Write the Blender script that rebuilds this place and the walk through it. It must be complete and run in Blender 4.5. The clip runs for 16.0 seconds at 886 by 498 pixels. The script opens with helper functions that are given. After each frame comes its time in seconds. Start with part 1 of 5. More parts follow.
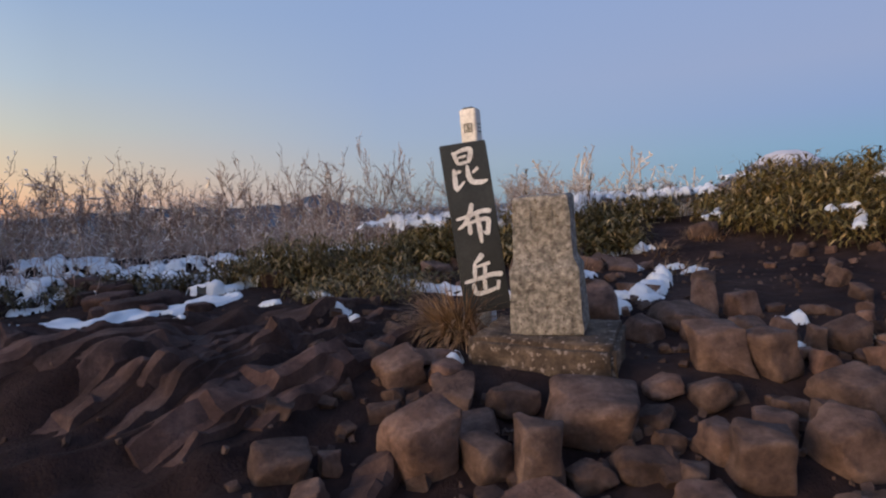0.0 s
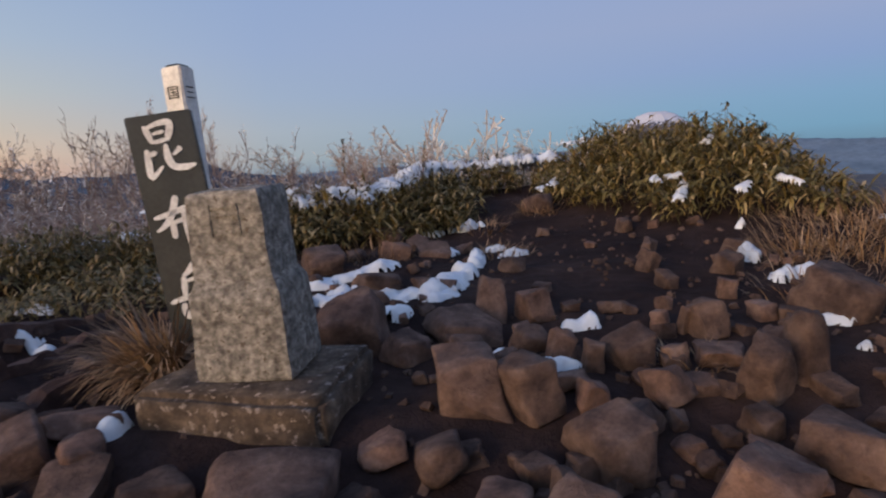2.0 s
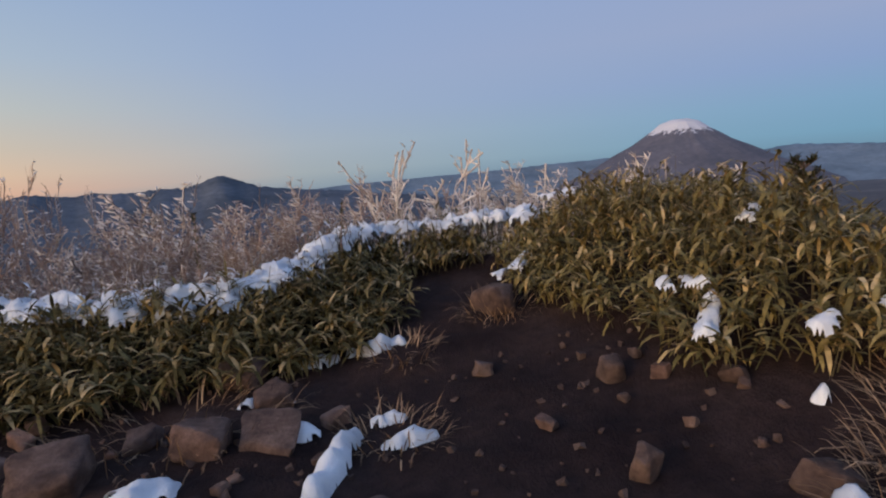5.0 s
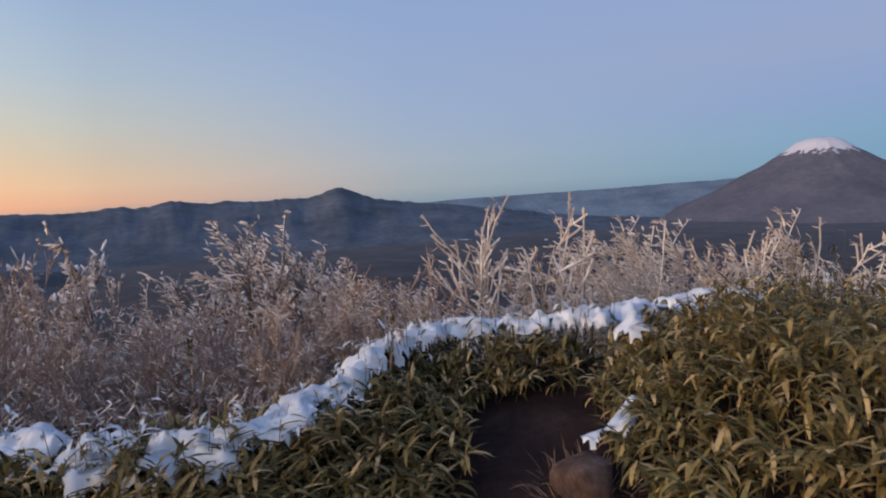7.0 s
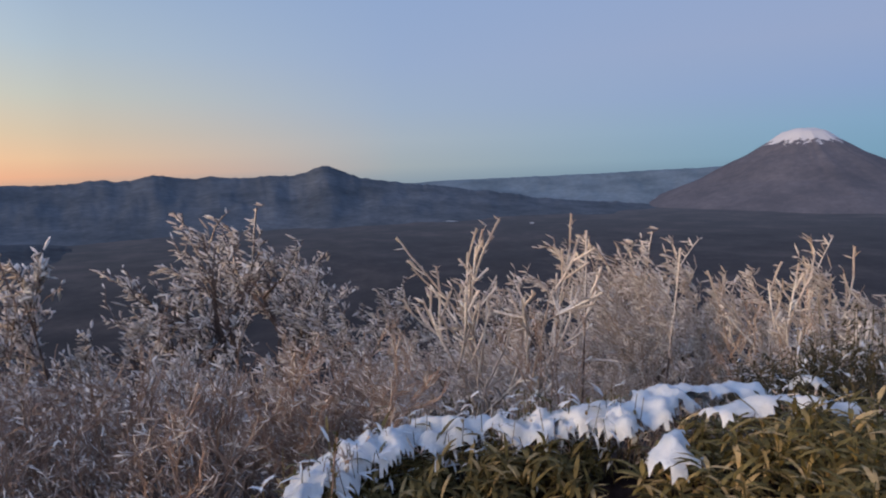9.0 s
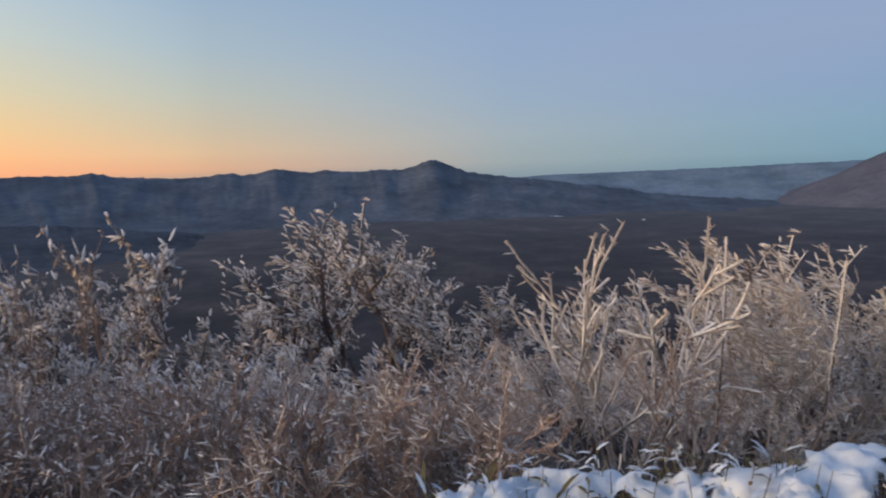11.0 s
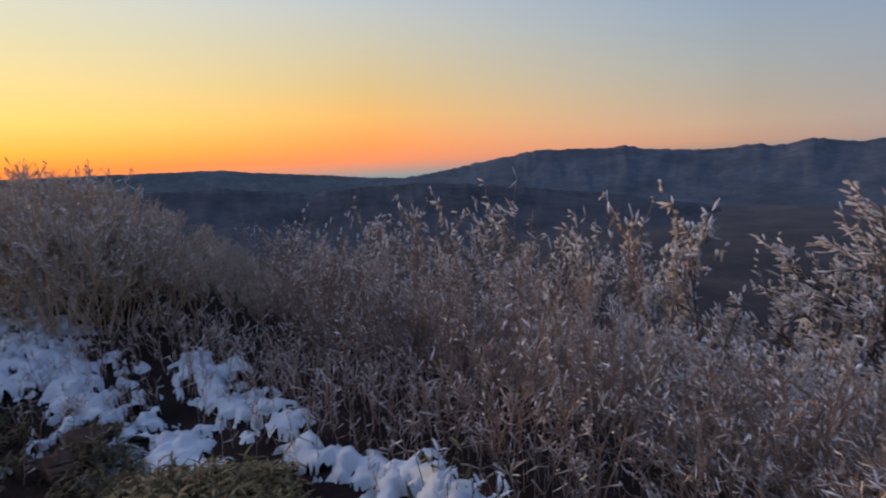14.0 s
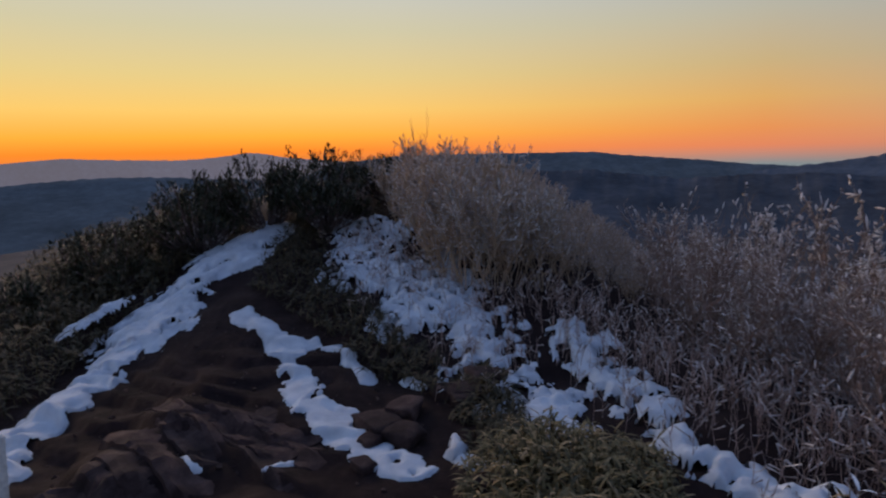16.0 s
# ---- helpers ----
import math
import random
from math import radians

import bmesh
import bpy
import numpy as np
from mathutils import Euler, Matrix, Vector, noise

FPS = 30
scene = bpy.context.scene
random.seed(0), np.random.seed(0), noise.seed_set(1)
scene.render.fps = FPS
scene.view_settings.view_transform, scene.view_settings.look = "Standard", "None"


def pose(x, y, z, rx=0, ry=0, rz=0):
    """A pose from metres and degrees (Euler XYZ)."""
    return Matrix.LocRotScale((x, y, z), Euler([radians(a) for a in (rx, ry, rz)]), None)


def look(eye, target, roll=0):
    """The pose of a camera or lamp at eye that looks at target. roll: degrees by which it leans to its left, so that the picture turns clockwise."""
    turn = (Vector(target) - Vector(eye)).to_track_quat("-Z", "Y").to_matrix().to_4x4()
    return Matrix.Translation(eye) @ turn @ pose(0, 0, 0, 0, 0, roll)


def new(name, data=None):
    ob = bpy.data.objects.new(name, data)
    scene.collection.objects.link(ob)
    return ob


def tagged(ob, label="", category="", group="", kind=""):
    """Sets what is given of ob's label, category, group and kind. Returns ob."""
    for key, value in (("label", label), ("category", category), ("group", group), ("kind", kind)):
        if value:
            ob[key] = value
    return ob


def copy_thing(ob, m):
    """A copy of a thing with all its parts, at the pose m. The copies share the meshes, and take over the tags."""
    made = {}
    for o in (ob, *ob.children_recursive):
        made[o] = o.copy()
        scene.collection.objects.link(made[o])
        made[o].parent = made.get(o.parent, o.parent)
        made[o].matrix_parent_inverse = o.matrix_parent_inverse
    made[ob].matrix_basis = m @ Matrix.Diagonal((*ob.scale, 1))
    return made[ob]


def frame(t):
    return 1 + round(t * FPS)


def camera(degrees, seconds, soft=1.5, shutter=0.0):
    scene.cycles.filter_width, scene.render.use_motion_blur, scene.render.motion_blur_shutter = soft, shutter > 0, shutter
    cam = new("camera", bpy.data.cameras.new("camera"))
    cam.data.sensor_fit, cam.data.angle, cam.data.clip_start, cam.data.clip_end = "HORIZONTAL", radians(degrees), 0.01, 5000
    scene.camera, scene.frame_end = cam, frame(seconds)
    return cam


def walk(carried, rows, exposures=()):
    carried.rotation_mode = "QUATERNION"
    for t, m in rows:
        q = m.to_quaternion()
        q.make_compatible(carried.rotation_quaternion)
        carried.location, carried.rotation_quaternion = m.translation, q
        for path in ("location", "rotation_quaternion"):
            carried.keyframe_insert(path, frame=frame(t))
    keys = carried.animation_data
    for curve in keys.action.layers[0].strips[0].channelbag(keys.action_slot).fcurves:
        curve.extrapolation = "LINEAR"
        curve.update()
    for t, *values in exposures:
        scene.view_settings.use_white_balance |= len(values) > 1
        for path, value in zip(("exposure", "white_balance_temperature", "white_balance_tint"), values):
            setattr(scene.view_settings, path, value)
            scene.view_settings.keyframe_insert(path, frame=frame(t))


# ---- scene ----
cam = camera(74.0, 16.0, soft=2.1, shutter=0.18)
METRES, EYE, TILT, LEAN, TURN = 7.0, 1.5, -5.0, 2.75, 0.0
ROWS = [
    (0.0, 0.0, 0.0, 0.0, 0.0, 0.0, -0.0),
    (0.5, -0.0103, 0.0164, -0.0073, 0.37, -0.75, -0.35),
    (1.0, 0.007, 0.0295, -0.0058, -1.4, -1.85, -0.21),
    (1.5, 0.0681, 0.0675, -0.0002, -5.59, -3.04, 0.78),
    (2.0, 0.1047, 0.0876, 0.0204, -10.38, -3.72, 1.85),
    (2.5, 0.1421, 0.127, 0.0223, -13.52, -3.99, 2.63),
    (3.0, 0.1572, 0.1573, 0.0547, -14.33, -3.76, 2.88),
    (5.5, 0.2706, 0.3499, 0.1135, -4.96, -1.74, 2.43),
    (6.0, 0.2823, 0.3754, 0.1556, -1.44, -0.57, 2.22),
    (6.5, 0.2995, 0.4264, 0.1542, 1.03, -0.22, 1.47),
    (7.0, 0.2965, 0.4614, 0.1759, 2.28, -0.8, 0.27),
    (7.5, 0.2993, 0.5141, 0.1883, 2.65, -1.74, -0.65),
    (8.0, 0.3013, 0.5475, 0.2153, 0.71, -2.7, -0.99),
    (10.5, 0.2996, 0.6825, 0.2534, 3.76, -2.55, -1.57),
    (11.0, 0.2875, 0.6839, 0.2515, 11.13, -3.45, -1.89),
    (11.5, 0.2733, 0.6798, 0.2491, 19.2, -4.36, -2.14),
    (12.0, 0.2605, 0.6733, 0.247, 26.26, -5.34, -2.35),
    (12.5, 0.2472, 0.6671, 0.2449, 32.69, -6.37, -2.55),
    (13.0, 0.238, 0.6627, 0.2431, 40.32, -7.34, -2.87),
    (13.5, 0.2313, 0.6604, 0.2436, 49.47, -7.87, -3.07),
    (14.0, 0.2251, 0.6574, 0.2439, 58.73, -8.55, -3.36),
    (14.5, 0.2204, 0.6531, 0.2416, 67.26, -9.95, -3.8),
    (15.0, 0.2164, 0.6516, 0.2386, 75.97, -11.44, -3.94),
    (15.5, 0.2155, 0.6455, 0.2387, 85.27, -12.18, -3.89),
    (16.0, 0.2171, 0.6316, 0.2378, 93.48, -12.46, -3.7),
]
walk(cam, [(t, pose(0, 0, EYE, TILT, LEAN, TURN) @ pose(METRES * x, METRES * y, METRES * z, 90 + pitch, roll, yaw)) for t, x, y, z, yaw, pitch, roll in ROWS],
     [(0.0, 0.0, 6600, 10), (5.5, 0.0, 6700, 8), (8.0, 0.0, 6550, 10), (10.5, -0.03, 6750, 3), (12.5, -0.13, 6650, 6), (13.5, -0.28, 6500, 10), (14.5, -0.5, 6350, 11), (16.0, -0.75, 6300, 12)])


# ---- world, sun ----
def lin(r, g, b):
    """Linear colour from 0..255 display values."""
    return tuple(((c / 255) / 12.92 if c <= 10 else ((c / 255 + 0.055) / 1.055) ** 2.4) for c in (r, g, b)) + (1.0,)


SUNSET = 122.0  # azimuth of the glow, degrees left of the first view
SUN_DIR = Vector((-math.sin(radians(SUNSET)), math.cos(radians(SUNSET)), 0.0))


def twilight_world():
    world = bpy.data.worlds.new("twilight_sky")
    world.use_nodes = True
    nt = world.node_tree
    nt.nodes.clear()
    N, L = nt.nodes.new, nt.links.new
    out, bg, tc = N("ShaderNodeOutputWorld"), N("ShaderNodeBackground"), N("ShaderNodeTexCoord")
    sep, asin, up = N("ShaderNodeSeparateXYZ"), N("ShaderNodeMath"), N("ShaderNodeMapRange")
    L(tc.outputs["Generated"], sep.inputs[0])
    asin.operation = "ARCSINE"
    L(sep.outputs["Z"], asin.inputs[0])
    up.inputs["From Min"].default_value, up.inputs["From Max"].default_value = radians(-6), radians(54)
    L(asin.outputs[0], up.inputs["Value"])
    flat, norm, dot = N("ShaderNodeCombineXYZ"), N("ShaderNodeVectorMath"), N("ShaderNodeVectorMath")
    L(sep.outputs["X"], flat.inputs[0])
    L(sep.outputs["Y"], flat.inputs[1])
    norm.operation, dot.operation = "NORMALIZE", "DOT_PRODUCT"
    L(flat.outputs[0], norm.inputs[0])
    L(norm.outputs[0], dot.inputs[0])
    dot.inputs[1].default_value = SUN_DIR
    # colour by elevation (degrees), for five stations from the sunset round to the dark side
    low = (-6, (95, 110, 125))
    stations = [
        (0.97, [low, (-1.5, (200, 120, 70)), (0.3, (255, 139, 40)), (1.7, (255, 175, 58)), (4, (248, 200, 104)), (7, (228, 202, 132)),
                (11, (207, 198, 160)), (17, (190, 194, 196)), (28, (168, 185, 208)), (50, (126, 150, 196))]),
        (0.55, [low, (-1.5, (140, 150, 150)), (0, (243, 144, 100)), (1.5, (248, 158, 90)), (4, (238, 182, 106)), (7, (216, 188, 135)),
                (11, (198, 192, 170)), (17, (170, 188, 208)), (28, (158, 178, 208)), (50, (124, 148, 196))]),
        (0.05, [low, (-1, (150, 150, 150)), (0.5, (228, 176, 146)), (2, (228, 192, 160)), (4, (212, 194, 172)), (7, (194, 196, 190)),
                (11, (174, 190, 206)), (17, (152, 176, 209)), (28, (146, 170, 207)), (50, (122, 146, 196))]),
        (-0.45, [low, (-1, (140, 155, 170)), (0.5, (162, 172, 180)), (3, (166, 178, 192)), (6, (158, 176, 202)), (10, (152, 172, 207)),
                 (17, (144, 167, 208)), (28, (138, 162, 206)), (50, (120, 145, 196))]),
        (-0.97, [low, (-1, (110, 145, 170)), (0.5, (118, 160, 190)), (3, (126, 164, 198)), (6, (138, 162, 204)), (10, (150, 166, 203)),
                 (17, (145, 165, 207)), (28, (136, 160, 205)), (50, (118, 143, 196))]),
    ]
    colour = None
    for k, (at, stops) in enumerate(stations):
        ramp = N("ShaderNodeValToRGB")
        el = ramp.color_ramp.elements
        for j, (deg, rgb) in enumerate(stops):
            e = el[j] if j < 2 else el.new(1.0)
            e.position = (deg + 6) / 60
            e.color = lin(*rgb)
        L(up.outputs[0], ramp.inputs[0])
        if colour is None:
            colour = ramp.outputs[0]
        else:
            part_of, mix = N("ShaderNodeMapRange"), N("ShaderNodeMix")
            part_of.interpolation_type = "LINEAR"
            part_of.inputs["From Min"].default_value, part_of.inputs["From Max"].default_value = stations[k - 1][0], at
            L(dot.outputs["Value"], part_of.inputs["Value"])
            mix.data_type = "RGBA"
            L(part_of.outputs[0], mix.inputs[0])
            L(colour, mix.inputs[6])
            L(ramp.outputs[0], mix.inputs[7])
            colour = mix.outputs[2]
    L(colour, bg.inputs[0])
    glow = N("ShaderNodeMapRange")
    for key, value in (("From Min", 0.0), ("From Max", 0.92), ("To Min", 1.0), ("To Max", 1.8)):
        glow.inputs[key].default_value = value
    L(dot.outputs["Value"], glow.inputs["Value"])
    L(glow.outputs[0], bg.inputs[1])
    L(bg.outputs[0], out.inputs[0])
    scene.world = world


twilight_world()
sun = new("sunset_glow", bpy.data.lights.new("sunset_glow", "SUN"))
sun.data.energy, sun.data.angle, sun.data.color = 3.9, radians(35), (1.0, 0.7, 0.47)
sun.matrix_world = look(SUN_DIR * 50 + Vector((0, 0, 8)), (0, 0, 0))


# ---- materials ----
def material(name, rough=0.9, spec=0.2):
    m = bpy.data.materials.new(name)
    m.use_nodes = True
    b = m.node_tree.nodes["Principled BSDF"]
    b.inputs["Roughness"].default_value = rough
    b.inputs["Specular IOR Level"].default_value = spec
    return m, m.node_tree.nodes.new, m.node_tree.links.new, b


def noise_node(N, L, coord, scale, detail=5, rough=0.6):
    n = N("ShaderNodeTexNoise")
    n.inputs["Scale"].default_value, n.inputs["Detail"].default_value, n.inputs["Roughness"].default_value = scale, detail, rough
    L(coord, n.inputs["Vector"])
    return n.outputs["Fac"]


def ramp_node(N, L, fac, stops):
    r = N("ShaderNodeValToRGB")
    el = r.color_ramp.elements
    for j, (p, c) in enumerate(stops):
        e = el[j] if j < 2 else el.new(1.0)
        e.position, e.color = p, (*c, 1)
    L(fac, r.inputs[0])
    return r.outputs[0]


def mix_node(N, L, fac, a, b, blend="MIX"):
    m = N("ShaderNodeMix")
    m.data_type, m.blend_type = "RGBA", blend
    for s, v in ((0, fac), (6, a), (7, b)):
        if isinstance(v, (int, float)):
            m.inputs[s].default_value = v
        elif isinstance(v, tuple):
            m.inputs[s].default_value = (*v, 1)
        else:
            L(v, m.inputs[s])
    return m.outputs[2]


def bump_node(N, L, b, height, strength, distance):
    n = N("ShaderNodeBump")
    n.inputs["Strength"].default_value, n.inputs["Distance"].default_value = strength, distance
    L(height, n.inputs["Height"])
    L(n.outputs[0], b.inputs["Normal"])


def mat_mineral(name, dark, mid, light, coarse=3.0, fine=45.0, bump=0.6, depth=0.02, rough=0.92, spots=None, by_object=0.0, spec=0.2):
    m, N, L, b = material(name, rough, spec)
    co = N("ShaderNodeNewGeometry").outputs["Position"]
    big, small = noise_node(N, L, co, coarse, 6), noise_node(N, L, co, fine, 8, 0.7)
    c = ramp_node(N, L, big, [(0.3, dark), (0.5, mid), (0.72, light)])
    c = mix_node(N, L, 0.6, c, ramp_node(N, L, small, [(0.25, (0.45,) * 3), (0.7, (1.35,) * 3)]), "MULTIPLY")
    if spots:
        v = noise_node(N, L, co, fine * 0.55, 3, 0.5)
        c = mix_node(N, L, ramp_node(N, L, v, [(0.6, (0, 0, 0)), (0.68, (1, 1, 1))]), c, spots)
    if by_object:
        info = N("ShaderNodeObjectInfo").outputs["Random"]
        c = mix_node(N, L, by_object, c, ramp_node(N, L, info, [(0.0, (0.5, 0.46, 0.46)), (0.5, (0.95, 0.9, 0.87)), (1.0, (1.4, 1.2, 1.1))]), "MULTIPLY")
    L(c, b.inputs["Base Color"])
    bump_node(N, L, b, mix_node(N, L, 0.5, big, small), bump, depth)
    return m


def mat_island(name, stops, rough=0.6, spec=0.3, fine=30.0):
    """Blades, leaves and twigs: each island its own tone."""
    m, N, L, b = material(name, rough, spec)
    rnd = N("ShaderNodeNewGeometry").outputs["Random Per Island"]
    c = ramp_node(N, L, rnd, stops)
    co = N("ShaderNodeTexCoord").outputs["Object"]
    c = mix_node(N, L, 0.7, c, ramp_node(N, L, noise_node(N, L, co, fine, 3), [(0.3, (0.55,) * 3), (0.7, (1.25,) * 3)]), "MULTIPLY")
    L(c, b.inputs["Base Color"])
    return m


def mat_snow():
    m, N, L, b = material("snow", 0.75, 0.25)
    co = N("ShaderNodeTexCoord").outputs["Object"]
    big, small = noise_node(N, L, co, 5, 5), noise_node(N, L, co, 60, 6, 0.7)
    L(ramp_node(N, L, big, [(0.3, (0.5, 0.53, 0.58)), (0.6, (0.7, 0.72, 0.75))]), b.inputs["Base Color"])
    b.inputs["Subsurface Weight"].default_value = 0.0
    bump_node(N, L, b, mix_node(N, L, 0.5, big, small), 0.5, 0.03)
    return m


def mat_rimed_bark(name, bark_dark, bark_light, frost=0.5):
    """Bark whose windward and upper sides carry rime."""
    m, N, L, b = material(name, 0.85, 0.2)
    co = N("ShaderNodeTexCoord").outputs["Object"]
    c = ramp_node(N, L, noise_node(N, L, co, 14, 5), [(0.3, bark_dark), (0.7, bark_light)])
    f = ramp_node(N, L, noise_node(N, L, co, 9, 4, 0.7), [(0.62 - 0.3 * frost, (0, 0, 0)), (0.72 - 0.2 * frost, (1, 1, 1))])
    L(mix_node(N, L, f, c, (0.55, 0.5, 0.48)), b.inputs["Base Color"])
    return m


def mat_ground():
    m, N, L, b = material("summit_soil", 0.95, 0.1)
    co = N("ShaderNodeTexCoord").outputs["Object"]
    big, small, grit = noise_node(N, L, co, 1.6, 6), noise_node(N, L, co, 14, 8, 0.7), noise_node(N, L, co, 70, 4)
    soil = ramp_node(N, L, big, [(0.3, (0.017, 0.01, 0.01)), (0.55, (0.033, 0.02, 0.018)), (0.75, (0.066, 0.041, 0.034))])
    soil = mix_node(N, L, 0.7, soil, ramp_node(N, L, small, [(0.3, (0.5,) * 3), (0.7, (1.4,) * 3)]), "MULTIPLY")
    far_a, far_b = noise_node(N, L, co, 0.006, 7, 0.65), noise_node(N, L, co, 0.05, 6, 0.7)
    forest = ramp_node(N, L, far_a, [(0.3, (0.015, 0.014, 0.017)), (0.5, (0.031, 0.027, 0.03)), (0.7, (0.066, 0.054, 0.054))])
    forest = mix_node(N, L, 0.6, forest, ramp_node(N, L, far_b, [(0.3, (0.6,) * 3), (0.7, (1.3,) * 3)]), "MULTIPLY")
    brush = ramp_node(N, L, small, [(0.3, (0.05, 0.036, 0.032)), (0.6, (0.13, 0.1, 0.088)), (0.78, (0.26, 0.22, 0.2))])
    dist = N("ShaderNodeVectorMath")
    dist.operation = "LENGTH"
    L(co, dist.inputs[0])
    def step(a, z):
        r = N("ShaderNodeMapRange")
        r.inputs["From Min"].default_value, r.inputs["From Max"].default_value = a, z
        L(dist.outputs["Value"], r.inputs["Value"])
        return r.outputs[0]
    c = mix_node(N, L, step(8.0, 9.5), soil, brush)
    c = mix_node(N, L, step(40, 120), c, forest)
    L(c, b.inputs["Base Color"])
    # haze painted in: bluish emission that grows with distance over the valley floor
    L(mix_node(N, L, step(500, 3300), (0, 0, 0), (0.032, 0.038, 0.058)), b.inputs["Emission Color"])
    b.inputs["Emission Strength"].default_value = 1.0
    bump_node(N, L, b, mix_node(N, L, 0.4, small, grit), 0.8, 0.03)
    return m


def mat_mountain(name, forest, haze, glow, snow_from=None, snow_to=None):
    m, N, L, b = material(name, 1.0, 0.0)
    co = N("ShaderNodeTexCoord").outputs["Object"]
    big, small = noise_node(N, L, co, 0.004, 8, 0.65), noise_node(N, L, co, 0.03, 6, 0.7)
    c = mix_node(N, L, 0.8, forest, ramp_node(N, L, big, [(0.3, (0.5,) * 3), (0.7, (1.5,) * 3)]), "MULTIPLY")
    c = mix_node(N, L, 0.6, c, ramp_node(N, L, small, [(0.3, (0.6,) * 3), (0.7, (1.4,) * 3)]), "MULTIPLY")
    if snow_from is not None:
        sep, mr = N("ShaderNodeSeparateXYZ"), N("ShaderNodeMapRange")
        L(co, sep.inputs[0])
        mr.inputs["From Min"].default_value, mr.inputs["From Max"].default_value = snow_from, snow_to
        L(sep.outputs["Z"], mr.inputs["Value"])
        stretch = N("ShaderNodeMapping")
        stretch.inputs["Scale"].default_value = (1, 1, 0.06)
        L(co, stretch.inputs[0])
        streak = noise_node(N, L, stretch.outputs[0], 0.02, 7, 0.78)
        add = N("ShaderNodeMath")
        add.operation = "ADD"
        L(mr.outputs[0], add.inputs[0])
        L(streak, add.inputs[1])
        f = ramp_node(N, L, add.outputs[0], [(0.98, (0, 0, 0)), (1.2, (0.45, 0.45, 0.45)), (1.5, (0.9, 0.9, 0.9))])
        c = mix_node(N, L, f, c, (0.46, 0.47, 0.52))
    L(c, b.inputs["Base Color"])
    # distance haze painted in as an even emission over the whole slope
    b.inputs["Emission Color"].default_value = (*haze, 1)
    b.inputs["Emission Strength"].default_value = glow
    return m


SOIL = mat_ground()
ROCK = mat_mineral("volcanic_rock", (0.046, 0.03, 0.026), (0.115, 0.076, 0.063), (0.215, 0.15, 0.122), 9, 48, 1.0, 0.022, by_object=0.75)
DARK_ROCK = mat_mineral("dark_bedrock", (0.028, 0.017, 0.016), (0.062, 0.038, 0.034), (0.125, 0.08, 0.07), 6, 45, 0.9, 0.02, by_object=0.4)
GRANITE = mat_mineral("weathered_granite", (0.07, 0.062, 0.055), (0.2, 0.182, 0.16), (0.42, 0.385, 0.34), 38, 120, 0.9, 0.008, spots=(0.11, 0.09, 0.07))
PLINTH = mat_mineral("plinth_stone", (0.04, 0.029, 0.023), (0.085, 0.062, 0.047), (0.18, 0.135, 0.1), 15, 70, 1.0, 0.012, spots=(0.26, 0.21, 0.18))
SNOW = mat_snow()
SIGN = mat_mineral("sign_paint", (0.02, 0.022, 0.021), (0.03, 0.032, 0.031), (0.045, 0.046, 0.044), 5, 60, 0.15, 0.003, rough=0.42, spec=0.4)
INK_WHITE = mat_mineral("white_lettering", (0.62, 0.58, 0.54), (0.74, 0.71, 0.67), (0.8, 0.77, 0.74), 8, 70, 0.1, 0.002, rough=0.6)
POST_WHITE = mat_mineral("white_post_paint", (0.6, 0.57, 0.53), (0.74, 0.71, 0.67), (0.82, 0.8, 0.77), 6, 60, 0.15, 0.003, rough=0.6)
INK_BLACK = mat_mineral("dark_ink", (0.02, 0.02, 0.02), (0.03, 0.03, 0.03), (0.05, 0.05, 0.05), 8, 70, 0.1, 0.002, rough=0.7)
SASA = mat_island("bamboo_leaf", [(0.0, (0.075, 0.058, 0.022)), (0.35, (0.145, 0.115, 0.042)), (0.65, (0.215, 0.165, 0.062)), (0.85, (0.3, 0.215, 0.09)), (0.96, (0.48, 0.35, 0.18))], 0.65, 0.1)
# darker copy of bamboo_leaf for the west bank, shade put into the colour
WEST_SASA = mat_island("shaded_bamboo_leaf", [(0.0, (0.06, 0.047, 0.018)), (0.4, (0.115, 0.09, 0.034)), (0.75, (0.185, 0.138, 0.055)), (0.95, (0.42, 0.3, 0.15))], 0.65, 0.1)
SASA_DRY = mat_island("dry_bamboo_leaf", [(0.0, (0.06, 0.05, 0.02)), (0.4, (0.13, 0.1, 0.036)), (0.8, (0.22, 0.155, 0.062)), (1.0, (0.38, 0.26, 0.13))], 0.6, 0.3)
STEM = mat_island("bamboo_stem", [(0.0, (0.05, 0.05, 0.02)), (1.0, (0.16, 0.12, 0.06))], 0.7)
DRY_GRASS = mat_island("dry_grass", [(0.0, (0.13, 0.075, 0.042)), (0.5, (0.26, 0.16, 0.095)), (1.0, (0.46, 0.31, 0.19))], 0.8)
HEATH = mat_island("dark_heath", [(0.0, (0.026, 0.022, 0.01)), (0.6, (0.066, 0.05, 0.022)), (1.0, (0.13, 0.09, 0.044))], 0.7)
NEEDLE = mat_island("pine_needle", [(0.0, (0.018, 0.022, 0.01)), (0.6, (0.04, 0.041, 0.017)), (1.0, (0.075, 0.06, 0.027))], 0.6)
BARK = mat_rimed_bark("rimed_bark", (0.07, 0.048, 0.042), (0.17, 0.125, 0.11), 0.25)
TWIG = mat_rimed_bark("rimed_twig", (0.27, 0.2, 0.165), (0.49, 0.39, 0.325), 0.55)
BARE = mat_rimed_bark("bare_twig", (0.26, 0.175, 0.145), (0.52, 0.37, 0.31), 0.0)
DARK_TWIG = mat_rimed_bark("dark_twig", (0.18, 0.118, 0.094), (0.4, 0.28, 0.22), 0.15)
